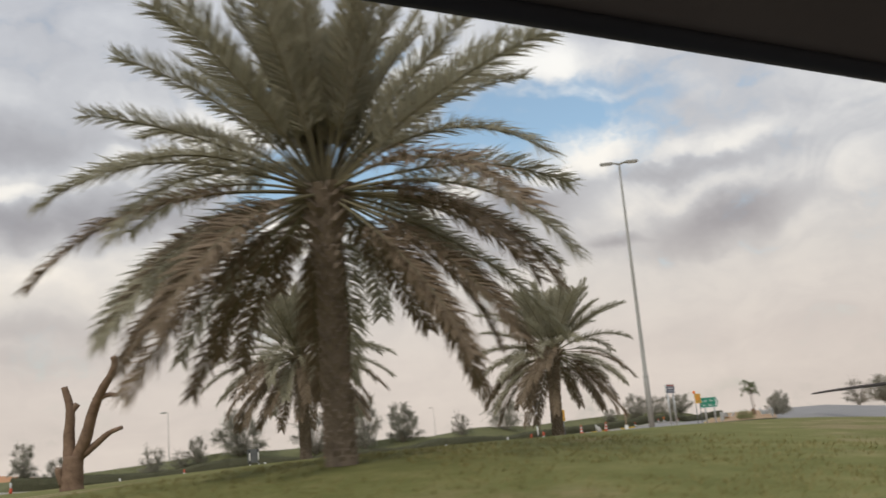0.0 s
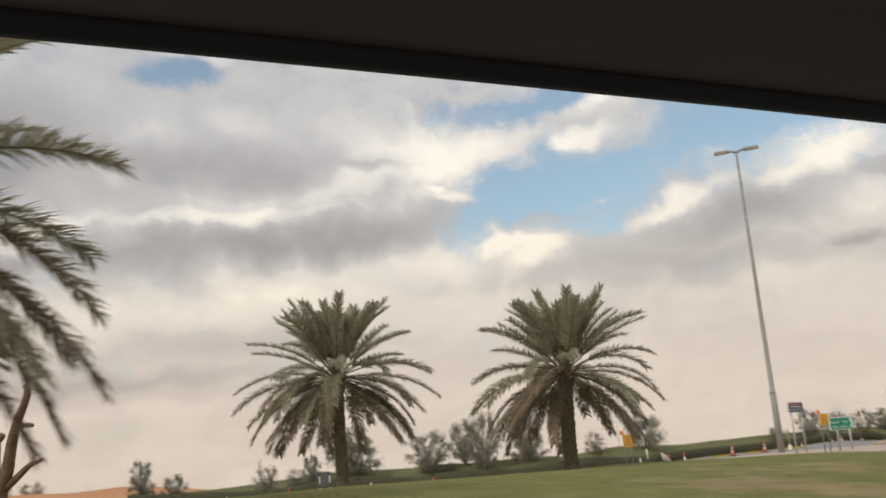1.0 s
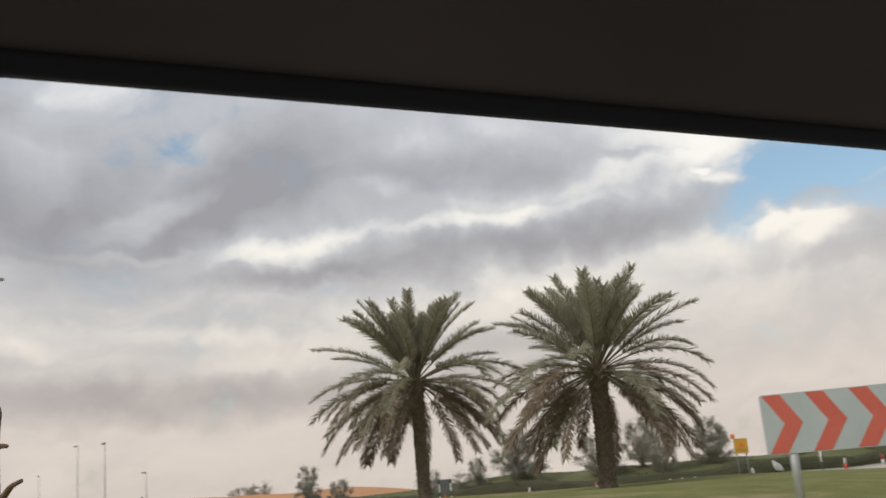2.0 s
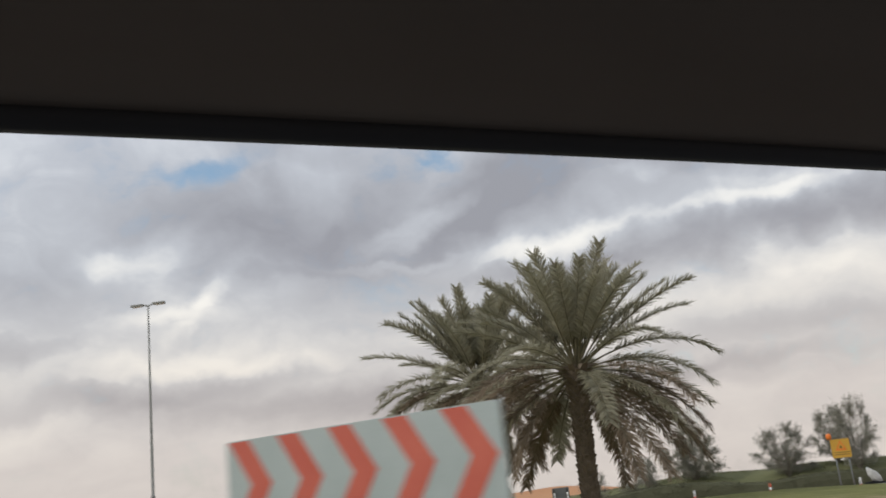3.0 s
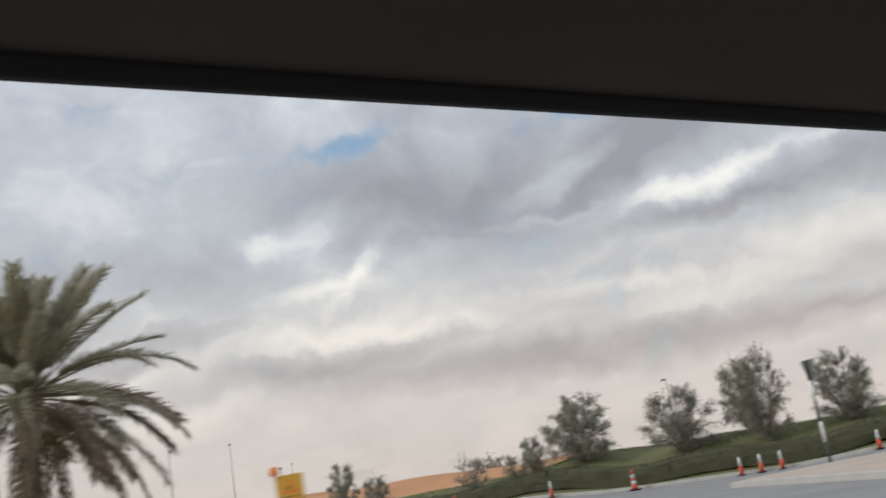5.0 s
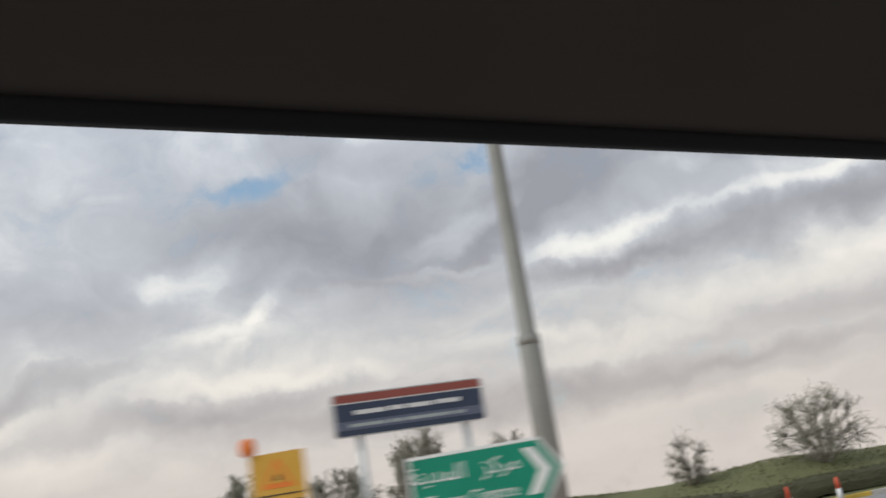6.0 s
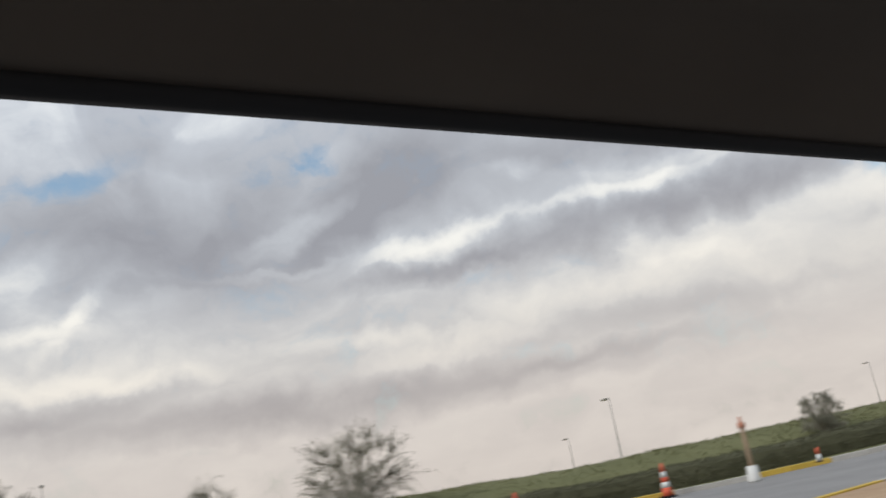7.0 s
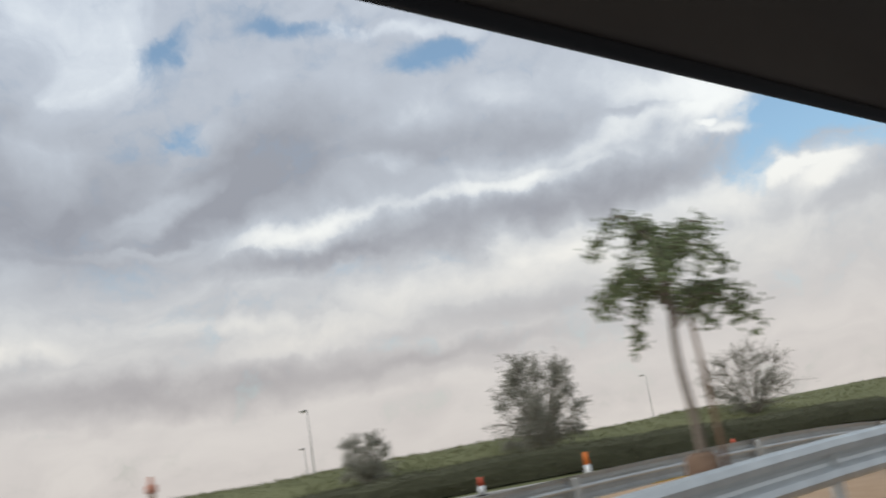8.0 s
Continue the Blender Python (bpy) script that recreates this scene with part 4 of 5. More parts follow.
# trees further along the median and beyond the road
for kind, x, y, w, h, a in [(0, 32.6, 98.5, 2.2, 2.4, 0), (4, 36.2, 107.5, 2.6, 2.8, 60), (3, 51, 122, 4.0, 3.6, 20), (0, 57, 128, 5.0, 4.2, 80)]:
    shrub(kind, x, y, w, h, a, "dull green roadside tree further along the road")


def young_tree(x, y):
    base = thing("young_tree", "slim young tree with drooping leafy branches and a support stake", "tree", on_land(x, y, 0.08) @ Matrix.Diagonal((1.06, 1.06, 1.1, 1)))
    rng = random.Random(77)
    limbs = [(spline([(0, 0, -0.1), (0.02, 0, 0.7), (-0.03, 0.02, 1.35), (0.02, 0, 2.0), (0.05, 0.02, 2.5)], 0.15), None)]
    limbs = [(p, [0.055 - 0.035 * i / len(p) for i in range(len(p))]) for p, _ in limbs]
    clumps = []
    for k in range(17):
        a = 2 * math.pi * k / 17 * 1.6 + rng.uniform(-0.3, 0.3)
        z0 = 1.62 + 0.85 * k / 17
        reach = rng.uniform(0.6, 1.0) * (1.05 - 0.3 * k / 17)
        d = Vector((math.cos(a), math.sin(a), 0))
        rise, fall = rng.uniform(0.22, 0.4), rng.uniform(0.05, 0.42) + 0.35 * (k == 4)
        pts = spline([(0, 0, z0), tuple(d * reach * 0.5 + Vector((0, 0, z0 + rise))), tuple(d * reach + Vector((0, 0, z0 + rise - fall)))], 0.08)
        limbs.append((pts, [0.018 - 0.013 * i / len(pts) for i in range(len(pts))]))
        clumps += pts[len(pts) // 4:]
    part("trunk", limbs_mesh("trunk", limbs, BARK, 6), base)
    verts, faces = [], []
    for p in clumps:
        for _ in range(17):
            q = p + Vector((rng.gauss(0, 0.055), rng.gauss(0, 0.055), rng.gauss(-0.02, 0.05)))
            d = Vector((rng.gauss(0, 1), rng.gauss(0, 1), rng.gauss(-0.4, 0.8))).normalized()
            s = d.orthogonal().normalized() * 0.02
            size = rng.uniform(0.05, 0.1)
            o = len(verts)
            verts += [q, q + d * size * 0.5 + s, q + d * size, q + d * size * 0.5 - s]
            faces.append((o, o + 1, o + 2, o + 3))
    part("crown", mesh_of("crown", verts, faces, LEAVES_GREEN), base)
    part("stake", tube("stake", [(0.22, 0.06, -0.1), (0.16, 0.05, 1.7)], [0.025, 0.022], DEAD_WOOD, 8), base, "thin wooden support stake")
    guard = [(0.2, 0.0), (0.19, 0.12), (0.165, 0.3), (0.15, 0.46), (0.1, 0.5), (0.06, 0.48)]
    part("trunk_wrap", lathe("trunk_wrap", guard, DEAD_WOOD, 14), base, "brown sacking wrapped round the foot of the trunk")


young_tree(25.88, 84.2)


def bush(x, y, width, high, seed):
    wood, crown = bushy_tree(seed, width, high, 0.05, 3600, 1.1, BUSH_LEAVES, 0.06)
    base = thing("bush", "low bright green bush on the median", "bush", on_land(x, y, 0.05))
    part("trunk", wood, base)
    part("foliage", crown, base)


bush(23.15, 77.75, 1.9, 0.62, 91)


def flower_bed(x, y, turn, seed):
    """A low mat of bedding flowers: leaves below, a scatter of red petals on top."""
    rng = random.Random(seed)
    base = thing("flower_bed", "low bed of red bedding flowers on the median", "flowers", on_land(x, y, 0.08, turn) @ Matrix.Diagonal((0.7, 0.7, 0.6, 1)))
    for name, material, count, low, high in (("leaves", BUSH_LEAVES, 1100, 0.02, 0.22), ("flowers", PETALS, 260, 0.14, 0.27)):
        verts, faces = [], []
        for _ in range(count):
            a, r = rng.uniform(0, 2 * math.pi), math.sqrt(rng.random())
            dome = 1 - 0.55 * r * r
            p = Vector((math.cos(a) * r * 0.8, math.sin(a) * r * 0.45, rng.uniform(low, high) * dome))
            d = Vector((rng.gauss(0, 1), rng.gauss(0, 1), rng.gauss(0.6, 0.6))).normalized()
            e = d.orthogonal().normalized() * rng.uniform(0.015, 0.028)
            size = rng.uniform(0.04, 0.075)
            o = len(verts)
            verts += [p, p + d * size * 0.5 + e, p + d * size, p + d * size * 0.5 - e]
            faces.append((o, o + 1, o + 2, o + 3))
        part(name, mesh_of(name, verts, faces, material), base)


flower_bed(22.9, 82.4, 75, 6)


# ---- street lamps ----
def street_lamp(x, y, top, turn, twin=True, thick=0.13, arm=0.75, label=""):
    z = land(x, y)
    high = top - z
    base = thing("street_lamp", label, "street lamp", pose(x, y, z, 0, 0, turn), "street lamps")
    step = 3.5 if twin else high * 0.12
    part("pole", tube("pole", [(0, 0, -0.1), (0, 0, step), (0, 0, step + 0.06), (0, 0, high * 0.55), (0, 0, high)], [thick, thick * 0.9, thick * 0.72, thick * 0.56, thick * 0.34], GREY_POLE, 14), base)
    if twin:
        part("collar", tube("collar", [(0, 0, step - 0.12), (0, 0, step + 0.02)], [thick * 0.94, thick * 0.92], GREY_POLE, 14), base)
    part("base_plate", box("base_plate", (thick * 4, thick * 4, 0.04), (0, 0, 0.02), GALVANISED, 0.008), base)
    for s in ((-1, 1) if twin else (1,)):
        part("arm", tube("arm", [(0, 0, high - 0.05), (s * arm * 0.5, 0, high + 0.05), (s * arm, 0, high + 0.08)], [thick * 0.4, thick * 0.36, thick * 0.3], GREY_POLE, 8), base)
        head = part("lamp_head", box("lamp_head", (0.85 if twin else 0.6, 0.34 if twin else 0.24, 0.15 if twin else 0.1), (s * (arm + (0.35 if twin else 0.22)), 0, high + 0.08), GREY_POLE, 0.03), base)
        part("lamp_glass", box("lamp_glass", (0.6 if twin else 0.4, 0.26 if twin else 0.18, 0.05), (s * (arm + (0.38 if twin else 0.24)), 0, high - (0.01 if twin else -0.015)), LAMP_GLASS, 0.02), head, "pale lamp glass")


street_lamp(12.35, 61.55, 18.0, -6, True, 0.185, 0.5, "tall grey twin-armed street lamp on the splitter island")
street_lamp(-42.2, 47.9, 16.3, 38, True, 0.15, 0.45, "tall grey twin-armed street lamp beyond the lawn")
for x, y, top, turn in ((-43.5, 58.6, 5.8, 150), (-90.4, 87.4, 5.6, 150), (-59.1, 68.5, 6.8, 160), (-52, 70, 3.9, 160), (-5.5, 115, 4.55, 155), (-19.1, 130, 3.0, 155), (-4.0, 163.4, 5.3, 155), (-27.1, 89.2, 5.2, 155)):
    street_lamp(x, y, top, turn, False, 0.062, 0.3, "slender single-armed street lamp in the distance")


# ---- signs ----
def bar(name, wide, high, x, z, material, depth=0.003, y=-0.004):
    return box(name, (wide, depth, high), (x, y, z), material)


def lettering(name, text, size, x, z, material, parent, align="CENTER"):
    """Raised letters in the x-z plane, made with the built-in font."""
    curve = bpy.data.curves.new(name, "FONT")
    curve.body, curve.size, curve.align_x, curve.extrude = text, size, align, 0.0015
    ob = bpy.data.objects.new(name, curve)
    scene.collection.objects.link(ob)
    data = bpy.data.meshes.new_from_object(ob.evaluated_get(bpy.context.evaluated_depsgraph_get()))
    bpy.data.objects.remove(ob)
    data.name = name
    data.materials.clear()
    data.materials.append(material)
    return part(name, data, parent, "white lettering", pose(x, -0.006, z, 90, 0, 0))


def rounded(w, h, r, steps=5):
    out = []
    for cx, cz, a0 in ((w / 2 - r, h / 2 - r, 0), (-w / 2 + r, h / 2 - r, 90), (-w / 2 + r, -h / 2 + r, 180), (w / 2 - r, -h / 2 + r, 270)):
        for k in range(steps + 1):
            a = radians(a0 + 90 * k / steps)
            out.append((cx + r * math.cos(a), cz + r * math.sin(a)))
    return out


def move_outline(outline, dx, dz):
    return [(x + dx, z + dz) for x, z in outline]


def sign_post(base, x, high, radius=0.045, y=0.06):
    return part("post", tube("post", [(x, y, -0.15), (x, y, high)], [radius, radius], GALVANISED, 10), base, "grey steel post")


def chevron_board(x, y, wide, bottom, high, turn):
    base = thing("chevron_board", "white board with red chevrons at the bend of the lawn island", "road sign", pose(x, y, land(x, y) + 0.1, 0, 0, turn))
    z0 = bottom - land(x, y) - 0.1
    panel = part("panel", plate("panel", move_outline(rounded(wide, high, 0.03), 0, z0 + high / 2), 0.03, SIGN_GREY), base, "pale grey-white sheet")
    step = wide / 5
    for k in range(5):
        l = -wide / 2 + step * k + 0.03
        t, e = step * 0.42, step * 0.44
        outline = [(l, z0 + 0.01), (l + t, z0 + 0.01), (l + t + e, z0 + high / 2), (l + t, z0 + high - 0.01), (l, z0 + high - 0.01), (l + e, z0 + high / 2)]
        part("chevron", plate("chevron", outline, 0.003, SIGN_RED), panel, "red chevron", pose(0, -0.004, 0))
    for s in (-0.38, 0.38):
        sign_post(base, s * wide, z0 + high * 0.9, 0.05)


chevron_board(12.25, 23.5, 2.45, 1.36, 0.7, 17)


def direction_sign(x, y, turn, wide, high, bottom):
    """A pointed green direction sign."""
    base = thing("direction_sign", "green pointed direction sign with white Arabic and English words", "road sign", pose(x, y, land(x, y) + 0.12, 0, 0, turn))
    z = bottom - land(x, y) - 0.12
    tip = high * 0.36

    def arrow(i):
        return [(-wide / 2 + i, z + i), (wide / 2 - tip, z + i), (wide / 2 - i * 1.3, z + high / 2), (wide / 2 - tip, z + high - i), (-wide / 2 + i, z + high - i)]

    border = part("panel", plate("panel", arrow(0.0), 0.035, WHITE_PAINT), base, "white bordered sheet")
    part("face", plate("face", arrow(0.032), 0.004, SIGN_GREEN), border, "green sheet", pose(0, -0.004, 0))
    c = wide / 2 - tip * 1.02
    mid = z + high / 2
    out = [(c - 0.16, mid + high * 0.36), (c - 0.05, mid + high * 0.36), (c + 0.1, mid), (c - 0.05, mid - high * 0.36), (c - 0.16, mid - high * 0.36), (c - 0.02, mid)]
    part("arrow", plate("arrow", out, 0.003, WHITE_PAINT), border, "white arrow head", pose(0, -0.007, 0))
    arabic = "\ufe94\ufee8\ufef3\ufeaa\ufee4\ufedf\ufe8d \ufeb0\ufedb\ufeae\ufee3"
    for word, at in zip(arabic.split(), (-0.31, 0.11)):
        lettering("arabic_word", word, high * 0.36, wide * (at - 0.0), mid + high * 0.06, WHITE_PAINT, border)
    for word, at in zip(("Town", "Centre"), (-0.28, 0.04)):
        lettering("english_word", word, high * 0.27, wide * at, mid - high * 0.33, WHITE_PAINT, border)
    for s in (-0.22, 0.26):
        sign_post(base, s * wide, z + high * 0.9, 0.05)


direction_sign(15.2, 57.75, 33, 1.62, 0.63, 1.36)


def street_sign(x, y, turn, wide, high, bottom):
    base = thing("street_name_sign", "slate-blue street name sign with a brick-red upper band", "road sign", pose(x, y, land(x, y) + 0.12, 0, 0, turn))
    z = bottom - land(x, y) - 0.12
    panel = part("panel", plate("panel", move_outline(rounded(wide, high, 0.06), 0, z + high / 2), 0.09, GALVANISED), base, "grey rounded case")
    part("face", plate("face", move_outline(rounded(wide - 0.05, high * 0.74, 0.02), 0, z + high * 0.39), 0.003, SIGN_BLUE), panel, "slate-blue sheet", pose(0, -0.003, 0))
    part("band", plate("band", move_outline(rounded(wide - 0.05, high * 0.19, 0.02), 0, z + high * 0.875), 0.003, SIGN_BROWN), panel, "brick-red band", pose(0, -0.003, 0))
    part("rule", bar("rule", wide - 0.06, 0.012, 0, z + high * 0.77, WHITE_PAINT), panel)
    rng = random.Random(3)
    part("lower_band", plate("lower_band", move_outline(rounded(wide - 0.07, high * 0.2, 0.01), 0, z + high * 0.25), 0.002, SIGN_SLATE), panel, "pale slate band", pose(0, -0.006, 0))
    left = -wide * 0.36
    for w in (0.3, 0.14, 0.24, 0.24):
        part("word_bar", bar("word_bar", w * wide * 0.7, high * 0.1, left + w * wide * 0.35, z + high * (0.55 + rng.uniform(-0.015, 0.015)), WHITE_PAINT), panel)
        left += w * wide * 0.7 + 0.035
    left = -wide * 0.4
    for w in (0.3, 0.12, 0.38, 0.08):
        part("word_bar", bar("word_bar", w * wide * 0.8, high * 0.075, left + w * wide * 0.4, z + high * 0.25, SIGN_GREY, y=-0.009), panel)
        left += w * wide * 0.8 + 0.035
    for s in (-0.34, 0.36):
        sign_post(base, s * wide, z + high * 0.9, 0.045)


street_sign(13.15, 58.5, 63, 1.9, 0.52, 2.44)


def works_sign(x, y, turn, wide, high, bottom, label):
    """An amber road works board with a warning triangle and an orange flasher on its corner."""
    base = thing("works_sign", label, "road sign", pose(x, y, land(x, y) + 0.12, 0, 0, turn), "road works signs")
    z = bottom - land(x, y) - 0.12
    panel = part("panel", plate("panel", rounded(wide, high, 0.02), 0.02, SIGN_YELLOW), base, "amber sheet", pose(0, 0, z + high / 2))
    s = wide * 0.3
    cz = high * 0.12
    tri_ = [(-s, cz - s * 0.75), (s, cz - s * 0.75), (0, cz + s)]
    inner = [(x_ * 0.62, cz + (z_ - cz) * 0.62) for x_, z_ in tri_]
    part("triangle", plate("triangle", tri_, 0.003, ORANGE), panel, "orange warning triangle", pose(0, -0.004, 0))
    part("triangle_field", plate("triangle_field", inner, 0.003, SIGN_YELLOW), panel, "", pose(0, -0.008, 0))
    part("symbol", plate("symbol", [(a * 0.05 * wide, cz - 0.1 * wide + b * 0.09 * wide) for a, b in ((-1, 0), (1, 0), (0.6, 1), (-0.2, 1.4))], 0.002, SIGN_BLACK), panel, "", pose(0, -0.012, 0))
    part("rule", bar("rule", wide * 0.84, 0.014 * high / 0.6, 0, -high * 0.22, SIGN_BLACK), panel)
    part("rule", bar("rule", wide * 0.84, 0.014 * high / 0.6, 0, -high * 0.33, SIGN_BLACK), panel)
    part("flasher", lathe("flasher", [(0.02, 0), (0.07, 0.02), (0.08, 0.08), (0.07, 0.15), (0.03, 0.18)], ORANGE, 14), base, "round orange flasher", pose(-wide * 0.52, 0.02, z + high))
    for k in (-0.35, 0.35):
        part("post", tube("post", [(k * wide, 0.05, -0.15), (k * wide, 0.05, z + high * 0.8)], [0.025, 0.025], SIGN_BACK, 10), base, "dark steel post")


works_sign(5.0, 46.4, 42, 0.53, 0.53, 1.34, "amber road works sign with orange flasher near the kerb")
works_sign(14.12, 56.05, 40, 0.56, 0.56, 1.66, "amber road works sign with orange flasher beside the street sign")


def yield_sign(x, y, turn, top):
    base = thing("give_way_sign", "back of a triangular give way sign on a post", "road sign", on_land(x, y, 0.1, turn))
    h = top - land(x, y) - 0.1
    part("panel", plate("panel", [(-0.4, h), (0.4, h), (0, h - 0.72)], 0.02, SIGN_BACK), base, "grey metal back")
    for k in range(5):
        part("post_band", tube("post_band", [(0, 0.06, h * k / 5 - (0.1 if k == 0 else 0)), (0, 0.06, h * (k + 1) / 5)], [0.04, 0.04], WHITE_PAINT if k % 2 else BLACK_KERB, 10), base)


yield_sign(5.05, 61.4, 152, 2.75)


def small_sign(x, y, turn, top, kind):
    base = thing("warning_sign", "small white and red warning sign on a thin post", "road sign", on_land(x, y, 0.0, turn), "far road signs")
    h = top - land(x, y)
    if kind == "round":
        rim = [(0.4 * math.cos(a), h - 0.4 + 0.4 * math.sin(a)) for a in np.linspace(0, 2 * math.pi, 25)[:-1]]
        field = [(0.31 * math.cos(a), h - 0.4 + 0.31 * math.sin(a)) for a in np.linspace(0, 2 * math.pi, 25)[:-1]]
    else:
        rim = [(-0.45, h - 0.78), (0.45, h - 0.78), (0, h)]
        field = [(-0.3, h - 0.69), (0.3, h - 0.69), (0, h - 0.17)]
    panel = part("panel", plate("panel", rim, 0.02, SIGN_RED if kind == "round" else SIGN_BLACK), base)
    part("field", plate("field", field, 0.003, WHITE_PAINT), panel, "", pose(0, -0.004, 0))
    part("symbol", bar("symbol", 0.2, 0.16, 0, h - (0.4 if kind == "round" else 0.5), SIGN_BLACK, 0.003, -0.008), panel)
    sign_post(base, 0, h - 0.2, 0.035)


small_sign(-42.5, 61.1, 52, 1.9, "triangle")
small_sign(-36.6, 53.6, 52, 1.6, "round")


def low_board(x, y, turn):
    base = thing("low_board", "dark square board on two striped white legs", "road sign", on_land(x, y, 0.1, turn))
    part("panel", plate("panel", rounded(0.78, 0.74, 0.03), 0.03, SIGN_BACK), base, "dark grey sheet", pose(0, 0, 0.84))
    for s in (-0.3, 0.3):
        for k in range(6):
            part("leg_band", tube("leg_band", [(s, -0.06, 0.2 * k - (0.1 if k == 0 else 0)), (s, -0.06, 0.2 * (k + 1))], [0.035, 0.035], WHITE_PAINT if k in (1, 3, 4) else BLACK_KERB, 8), base)


low_board(-11.4, 52.8, 50)


# ---- cones, posts and rails along the kerb ----
def cone_model():
    base = thing("traffic_cone", "red and white traffic cone standing by the kerb", "traffic cone", group="traffic cones")
    part("foot", box("foot", (0.4, 0.4, 0.05), (0, 0, 0.025), RUBBER, 0.012), base, "black rubber foot")
    bands = [(0.15, 0.05), (0.11, 0.26), (0.09, 0.4), (0.075, 0.52), (0.06, 0.66), (0.035, 0.88)]
    for (r0, z0), (r1, z1), paint, label in zip(bands, bands[1:], (CONE_RED, WHITE_PAINT, CONE_RED, WHITE_PAINT, CONE_RED), ("red lower sleeve", "white reflective sleeve", "red sleeve", "white reflective sleeve", "red tip")):
        part("sleeve", tube("sleeve", [(0, 0, z0), (0, 0, z1)], [r0, r1], paint, 16), base, label)
    return base


CONES = [(-18.7, 64.8), (-9.6, 68.0), (10.5, 82.7), (13.1, 85.7)]
_cone = cone_model()
_cone.matrix_basis = on_land(*CONES[0])
for _x, _y in CONES[1:]:
    copy_thing(_cone, on_land(_x, _y, 0.0, 37 * _x))


def delineator_model(name, label, top_paint, foot_paint=WHITE_PAINT):
    base = thing(name, label, "marker post", group="marker posts")
    part("foot", box("foot", (0.26, 0.26, 0.05), (0, 0, 0.025), RUBBER, 0.01), base)
    part("post", tube("post", [(0, 0, 0.05), (0, 0, 0.4)], [0.1, 0.07], foot_paint, 12), base)
    part("cap", tube("cap", [(0, 0, 0.4), (0, 0, 0.72), (0, 0, 0.74)], [0.07, 0.05, 0.03], top_paint, 12), base)
    return base


_post = delineator_model("marker_post", "white marker post with a dark red cap by the kerb", CONE_RED)
_post.matrix_basis = on_land(5.8, 77.9)
for _x, _y in ((6.9, 78.9),):
    copy_thing(_post, on_land(_x, _y))
_cone_post = delineator_model("marker_cone", "slim white marker cone with a red foot by the kerb", WHITE_PAINT, CONE_RED)
_cone_post.matrix_basis = on_land(-13.6, 66.7)
for _x, _y in ((-28.9, 61.5), (-25.6, 62.5), (-22.6, 63.5), (-5.5, 70.0), (-4.9, 70.5), (-4.2, 70.9), (-1.1, 72.8), (3.8, 76.3)):
    copy_thing(_cone_post, on_land(_x, _y))
for _x, _y in ((16.2, 88.3), (19.0, 91.4), (22.3, 97.6)):
    copy_thing(_post, on_land(_x, _y, 0.1) @ Matrix.Diagonal((0.7, 0.7, 0.5, 1)))
_post2 = delineator_model("orange_marker_post", "white marker post with an orange head by the kerb", ORANGE)
_post2.matrix_basis = on_land(20.1, 94.1) @ Matrix.Diagonal((0.85, 0.85, 0.8, 1))


def hydrant_post(x, y):
    base = thing("marker_pillar", "slim brown marker pillar with a terracotta head in a white bucket", "marker post", on_land(x, y, 0.0))
    part("bucket", lathe("bucket", [(0.15, 0), (0.17, 0.05), (0.13, 0.38), (0.1, 0.4)], WHITE_PAINT, 16), base, "white bucket foot")
    part("shaft", tube("shaft", [(0, 0, 0.05), (0, 0, 1.4)], [0.065, 0.055], BARK_PALE, 12), base, "pale brown wooden shaft")
    part("head", lathe("head", [(0.06, 1.34), (0.1, 1.37), (0.1, 1.47), (0.045, 1.51), (0.035, 1.64)], BRICK_RED, 12), base, "terracotta head")


hydrant_post(15.1, 86.6)


BAG_PLASTIC = surface("dusty_white_plastic", (0.42, 0.41, 0.38), (0.62, 0.61, 0.58), 9.0, 0.5, 0.4)


def sack(x, y):
    """A limp plastic bag caught on a dark weight."""
    base = thing("sand_bag", "crumpled dusty white plastic bag on a dark sand weight", "sand bag", on_land(x, y, 0.1, 30))
    for name, size, lift, paint, seed in (("weight", (0.26, 0.17, 0.07), 0.05, RUBBER, 1.0), ("bag", (0.12, 0.085, 0.19), 0.25, BAG_PLASTIC, 4.0)):
        bm = bmesh.new()
        bmesh.ops.create_icosphere(bm, subdivisions=4, radius=1.0)
        for v in bm.verts:
            k = 1 + 0.34 * noise.noise(v.co * 1.6 + Vector((seed, 0, 0))) + 0.24 * abs(noise.noise(v.co * 4.2 + Vector((0, seed, 0)))) + 0.08 * noise.noise(v.co * 11.0)
            v.co = Vector((v.co.x * size[0] * k, v.co.y * size[1] * k, v.co.z * size[2] * k + lift))
            if name == "bag":
                v.co.x += -0.55 * (v.co.z - lift)
                v.co.y *= 1 - 0.9 * max(0, v.co.z - lift)
        part(name, finish(bm, name, paint, True), base)


sack(6.5, 44.8)


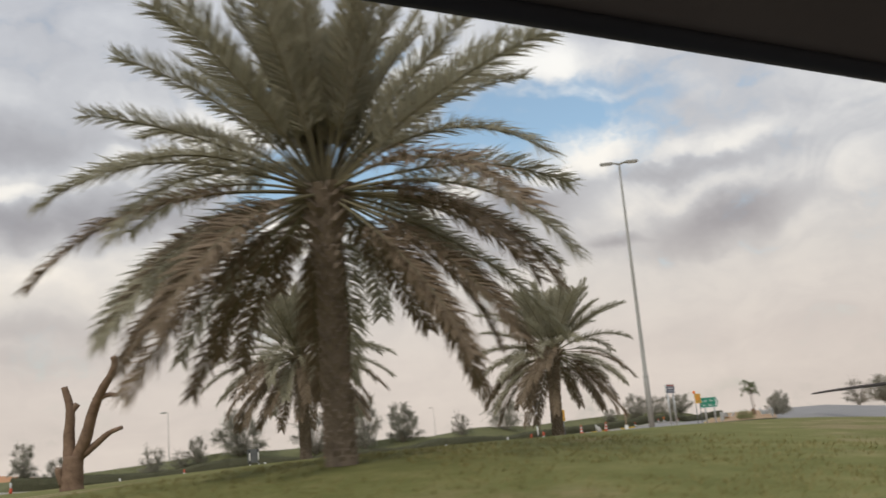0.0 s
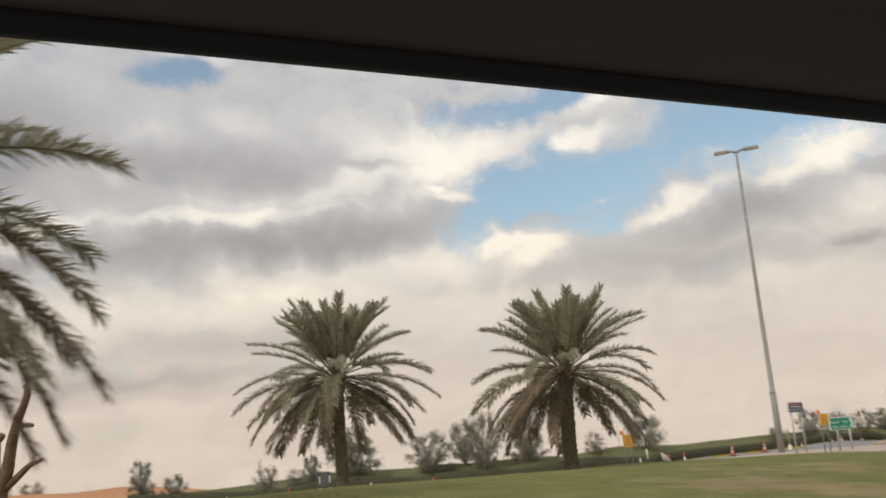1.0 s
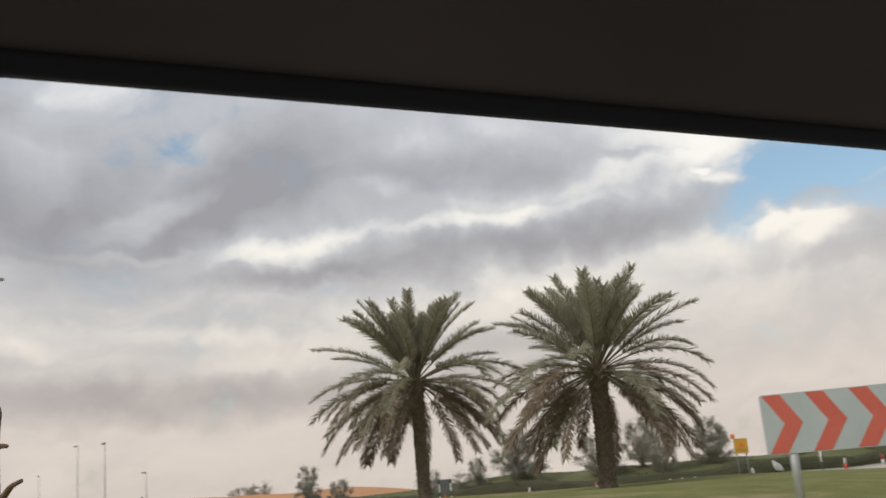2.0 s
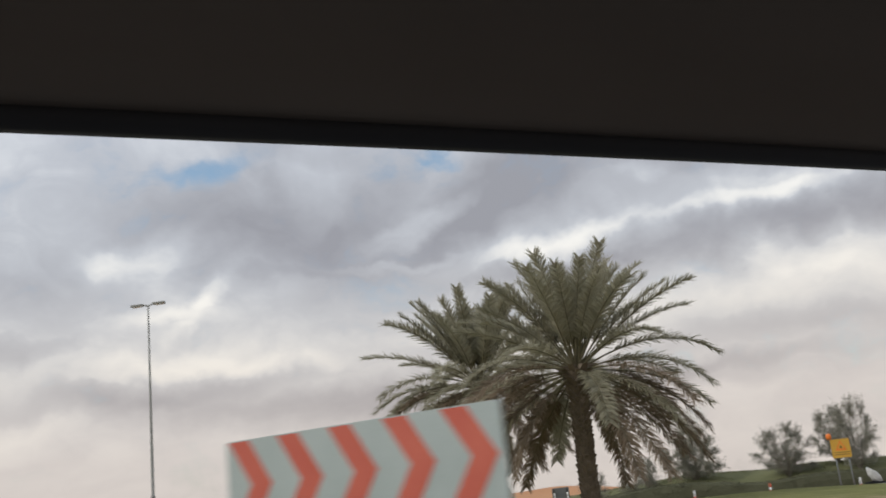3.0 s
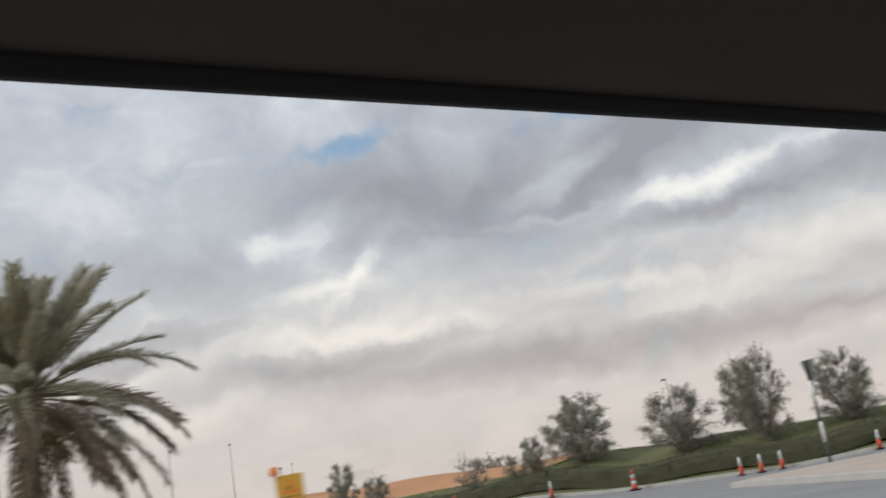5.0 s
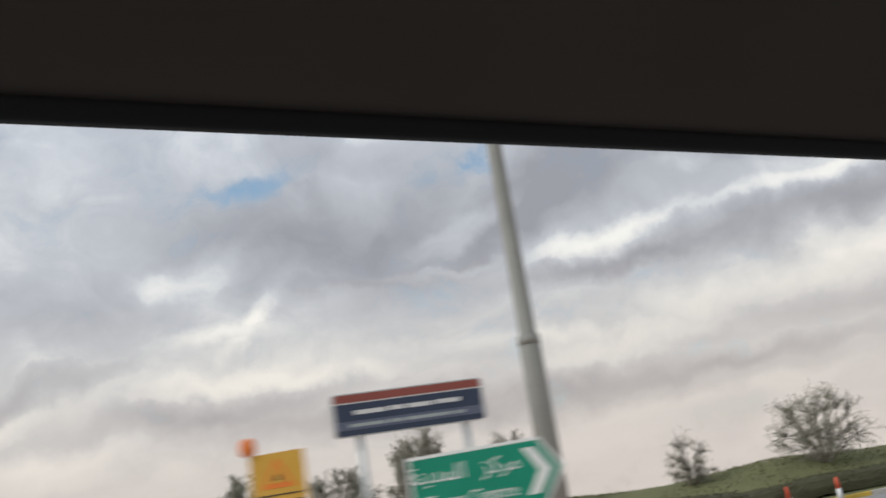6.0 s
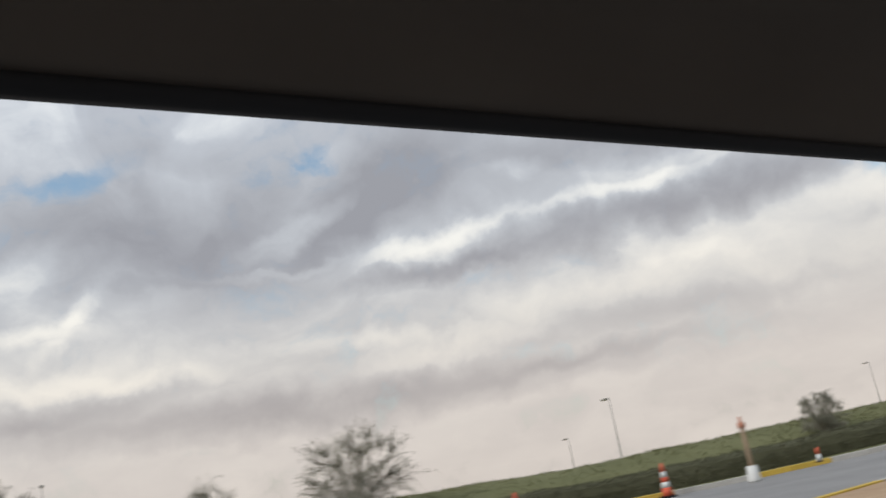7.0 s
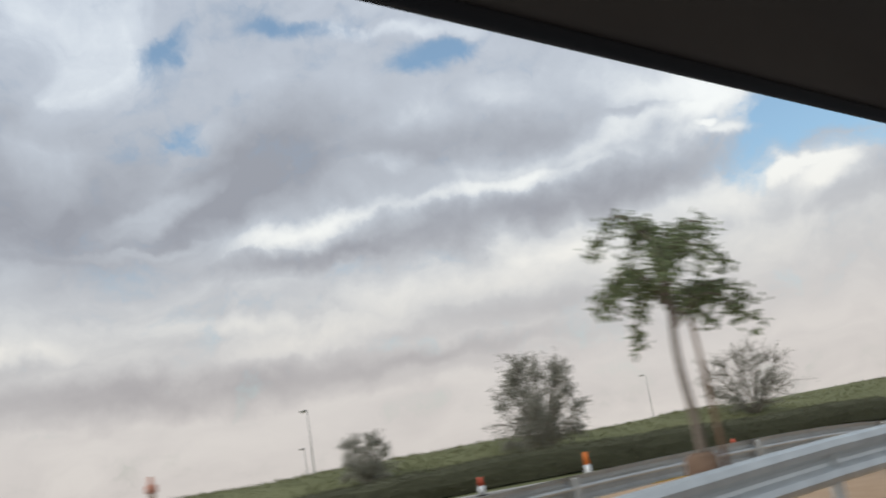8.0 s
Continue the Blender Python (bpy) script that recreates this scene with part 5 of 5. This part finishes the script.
def guard_rail(line, top, label, spacing=2.0, deep=0.38):
    """A corrugated steel rail on posts."""
    base = thing("guard_rail", label, "guard rail", kind="structure")
    profile = [(0.0, 0.0), (0.06, 0.03), (0.085, 0.07), (0.06, 0.12), (0.01, 0.16), (0.0, 0.19), (0.01, 0.22), (0.06, 0.26), (0.085, 0.31), (0.06, 0.36), (0.0, 0.38)]
    line = resample(line, max(3, int(sum((b - a).length for a, b in zip(line, line[1:])) / 1.0)))
    verts, faces, m = [], [], len(profile) * 2
    for i, p in enumerate(line):
        ahead = (line[min(i + 1, len(line) - 1)] - line[max(i - 1, 0)]).normalized()
        out = Vector((ahead.y, -ahead.x))
        ring = [(s, z) for s, z in profile] + [(s - 0.008, z) for s, z in profile[::-1]]
        for s, z in ring:
            q = p + out * s
            verts.append((q.x, q.y, land(p.x, p.y) + top - deep + z * deep / 0.38))
    for i in range(len(line) - 1):
        for j in range(m):
            faces.append((i * m + j, i * m + (j + 1) % m, (i + 1) * m + (j + 1) % m, (i + 1) * m + j))
    faces += [tuple(range(m)), tuple((len(line) - 1) * m + j for j in range(m))[::-1]]
    part("rail", mesh_of("rail", verts, faces, GALVANISED), base)
    shared = box("rail_post", (0.1, 0.06, top + 0.2), (0, 0, (top - 0.25) / 2), GALVANISED, 0.01)
    for p in line[1::int(spacing)]:
        part("rail_post", shared, base, m=pose(p.x, p.y, land(p.x, p.y)))
    return base


guard_rail([p for p in beside(LANE, 4.2) if 76.2 < p.y < 150], 0.7, "galvanised corrugated guard rail along the median")
_far_rail = [p for p in beside(LANE, 8.1) if 77.2 < p.y < 150]
_rail = guard_rail(_far_rail[::-1], 0.52, "galvanised guard rail on the far side of the median", 4.0, 0.3)
part("end_plate", box("end_plate", (0.26, 0.1, 0.95), (0, 0, 0.3), GALVANISED, 0.03), _rail, "blunt galvanised end plate", pose(_far_rail[0].x, _far_rail[0].y, land(_far_rail[0].x, _far_rail[0].y), rz=15))

# ---- the car's window head ----
# the car rises and dips on its springs: distance north, lift
SAG = [(0, -0.015), (5, -0.015), (8, -0.014), (11.5, -0.018), (24, -0.002), (34, 0.0), (52, -0.004), (57, -0.009), (63, -0.008), (69, -0.012), (75, -0.012)]


def build_window_head():
    """The roof lining and the rubber seal over the side window, drawn out along the car's whole way."""
    gaps = [(15.58, 14.46), (16.41, 16.03), (17.17, 17.63), (17.85, 19.29), (18.45, 21.02), (20.89, 37.31), (20.99, 39.63), (21.13, 42.02), (21.33, 44.44), (21.6, 46.83)]
    ride = sorted([(x, y) for t, x, y, *_ in DRIVE if t not in (0.3, 1.6, 2.1, 4.1, 6.2, 6.4)] + gaps, key=lambda p: p[1])
    line = spline([(-3.4, -1.85), *ride, (32.0, 85.0)], 1.0)
    base = thing("car_window_head", "dark roof lining and black rubber seal over the car's side window", "car interior", kind="structure")

    def sweep(name, profile, material, label):
        path = spline([(p.x, p.y) for p in line], 0.25)
        verts, faces, m = [], [], len(profile)
        for i, p in enumerate(path):
            ahead = (path[min(i + 1, len(path) - 1)] - path[max(i - 1, 0)]).normalized()
            out = Vector((-ahead.y, ahead.x))
            for s, z in profile:
                q = p + out * s
                verts.append((q.x, q.y, z + float(np.interp(p.y, *zip(*SAG)))))
        for i in range(len(path) - 1):
            for j in range(m):
                faces.append((i * m + j, (i + 1) * m + j, (i + 1) * m + (j + 1) % m, i * m + (j + 1) % m))
        faces += [tuple(range(m)), tuple((len(path) - 1) * m + j for j in range(m))[::-1]]
        part(name, mesh_of(name, verts, faces, material, True), base, label)

    sweep("window_seal", [(0.5, 1.685), (0.512, 1.687), (0.515, 1.693), (0.505, 1.698), (0.492, 1.697), (0.488, 1.69)], RUBBER, "black rubber window seal")
    sweep("roof_lining", [(0.49, 1.694), (0.481, 1.699), (0.47, 1.714), (0.454, 1.738), (0.425, 1.764), (0.375, 1.787), (0.29, 1.803), (0.16, 1.815), (0.02, 1.822), (-0.12, 1.825), (-0.12, 1.87), (0.2, 1.87), (0.45, 1.82), (0.53, 1.75), (0.515, 1.7)], LINING, "dark grey-brown fabric lining")


build_window_head()
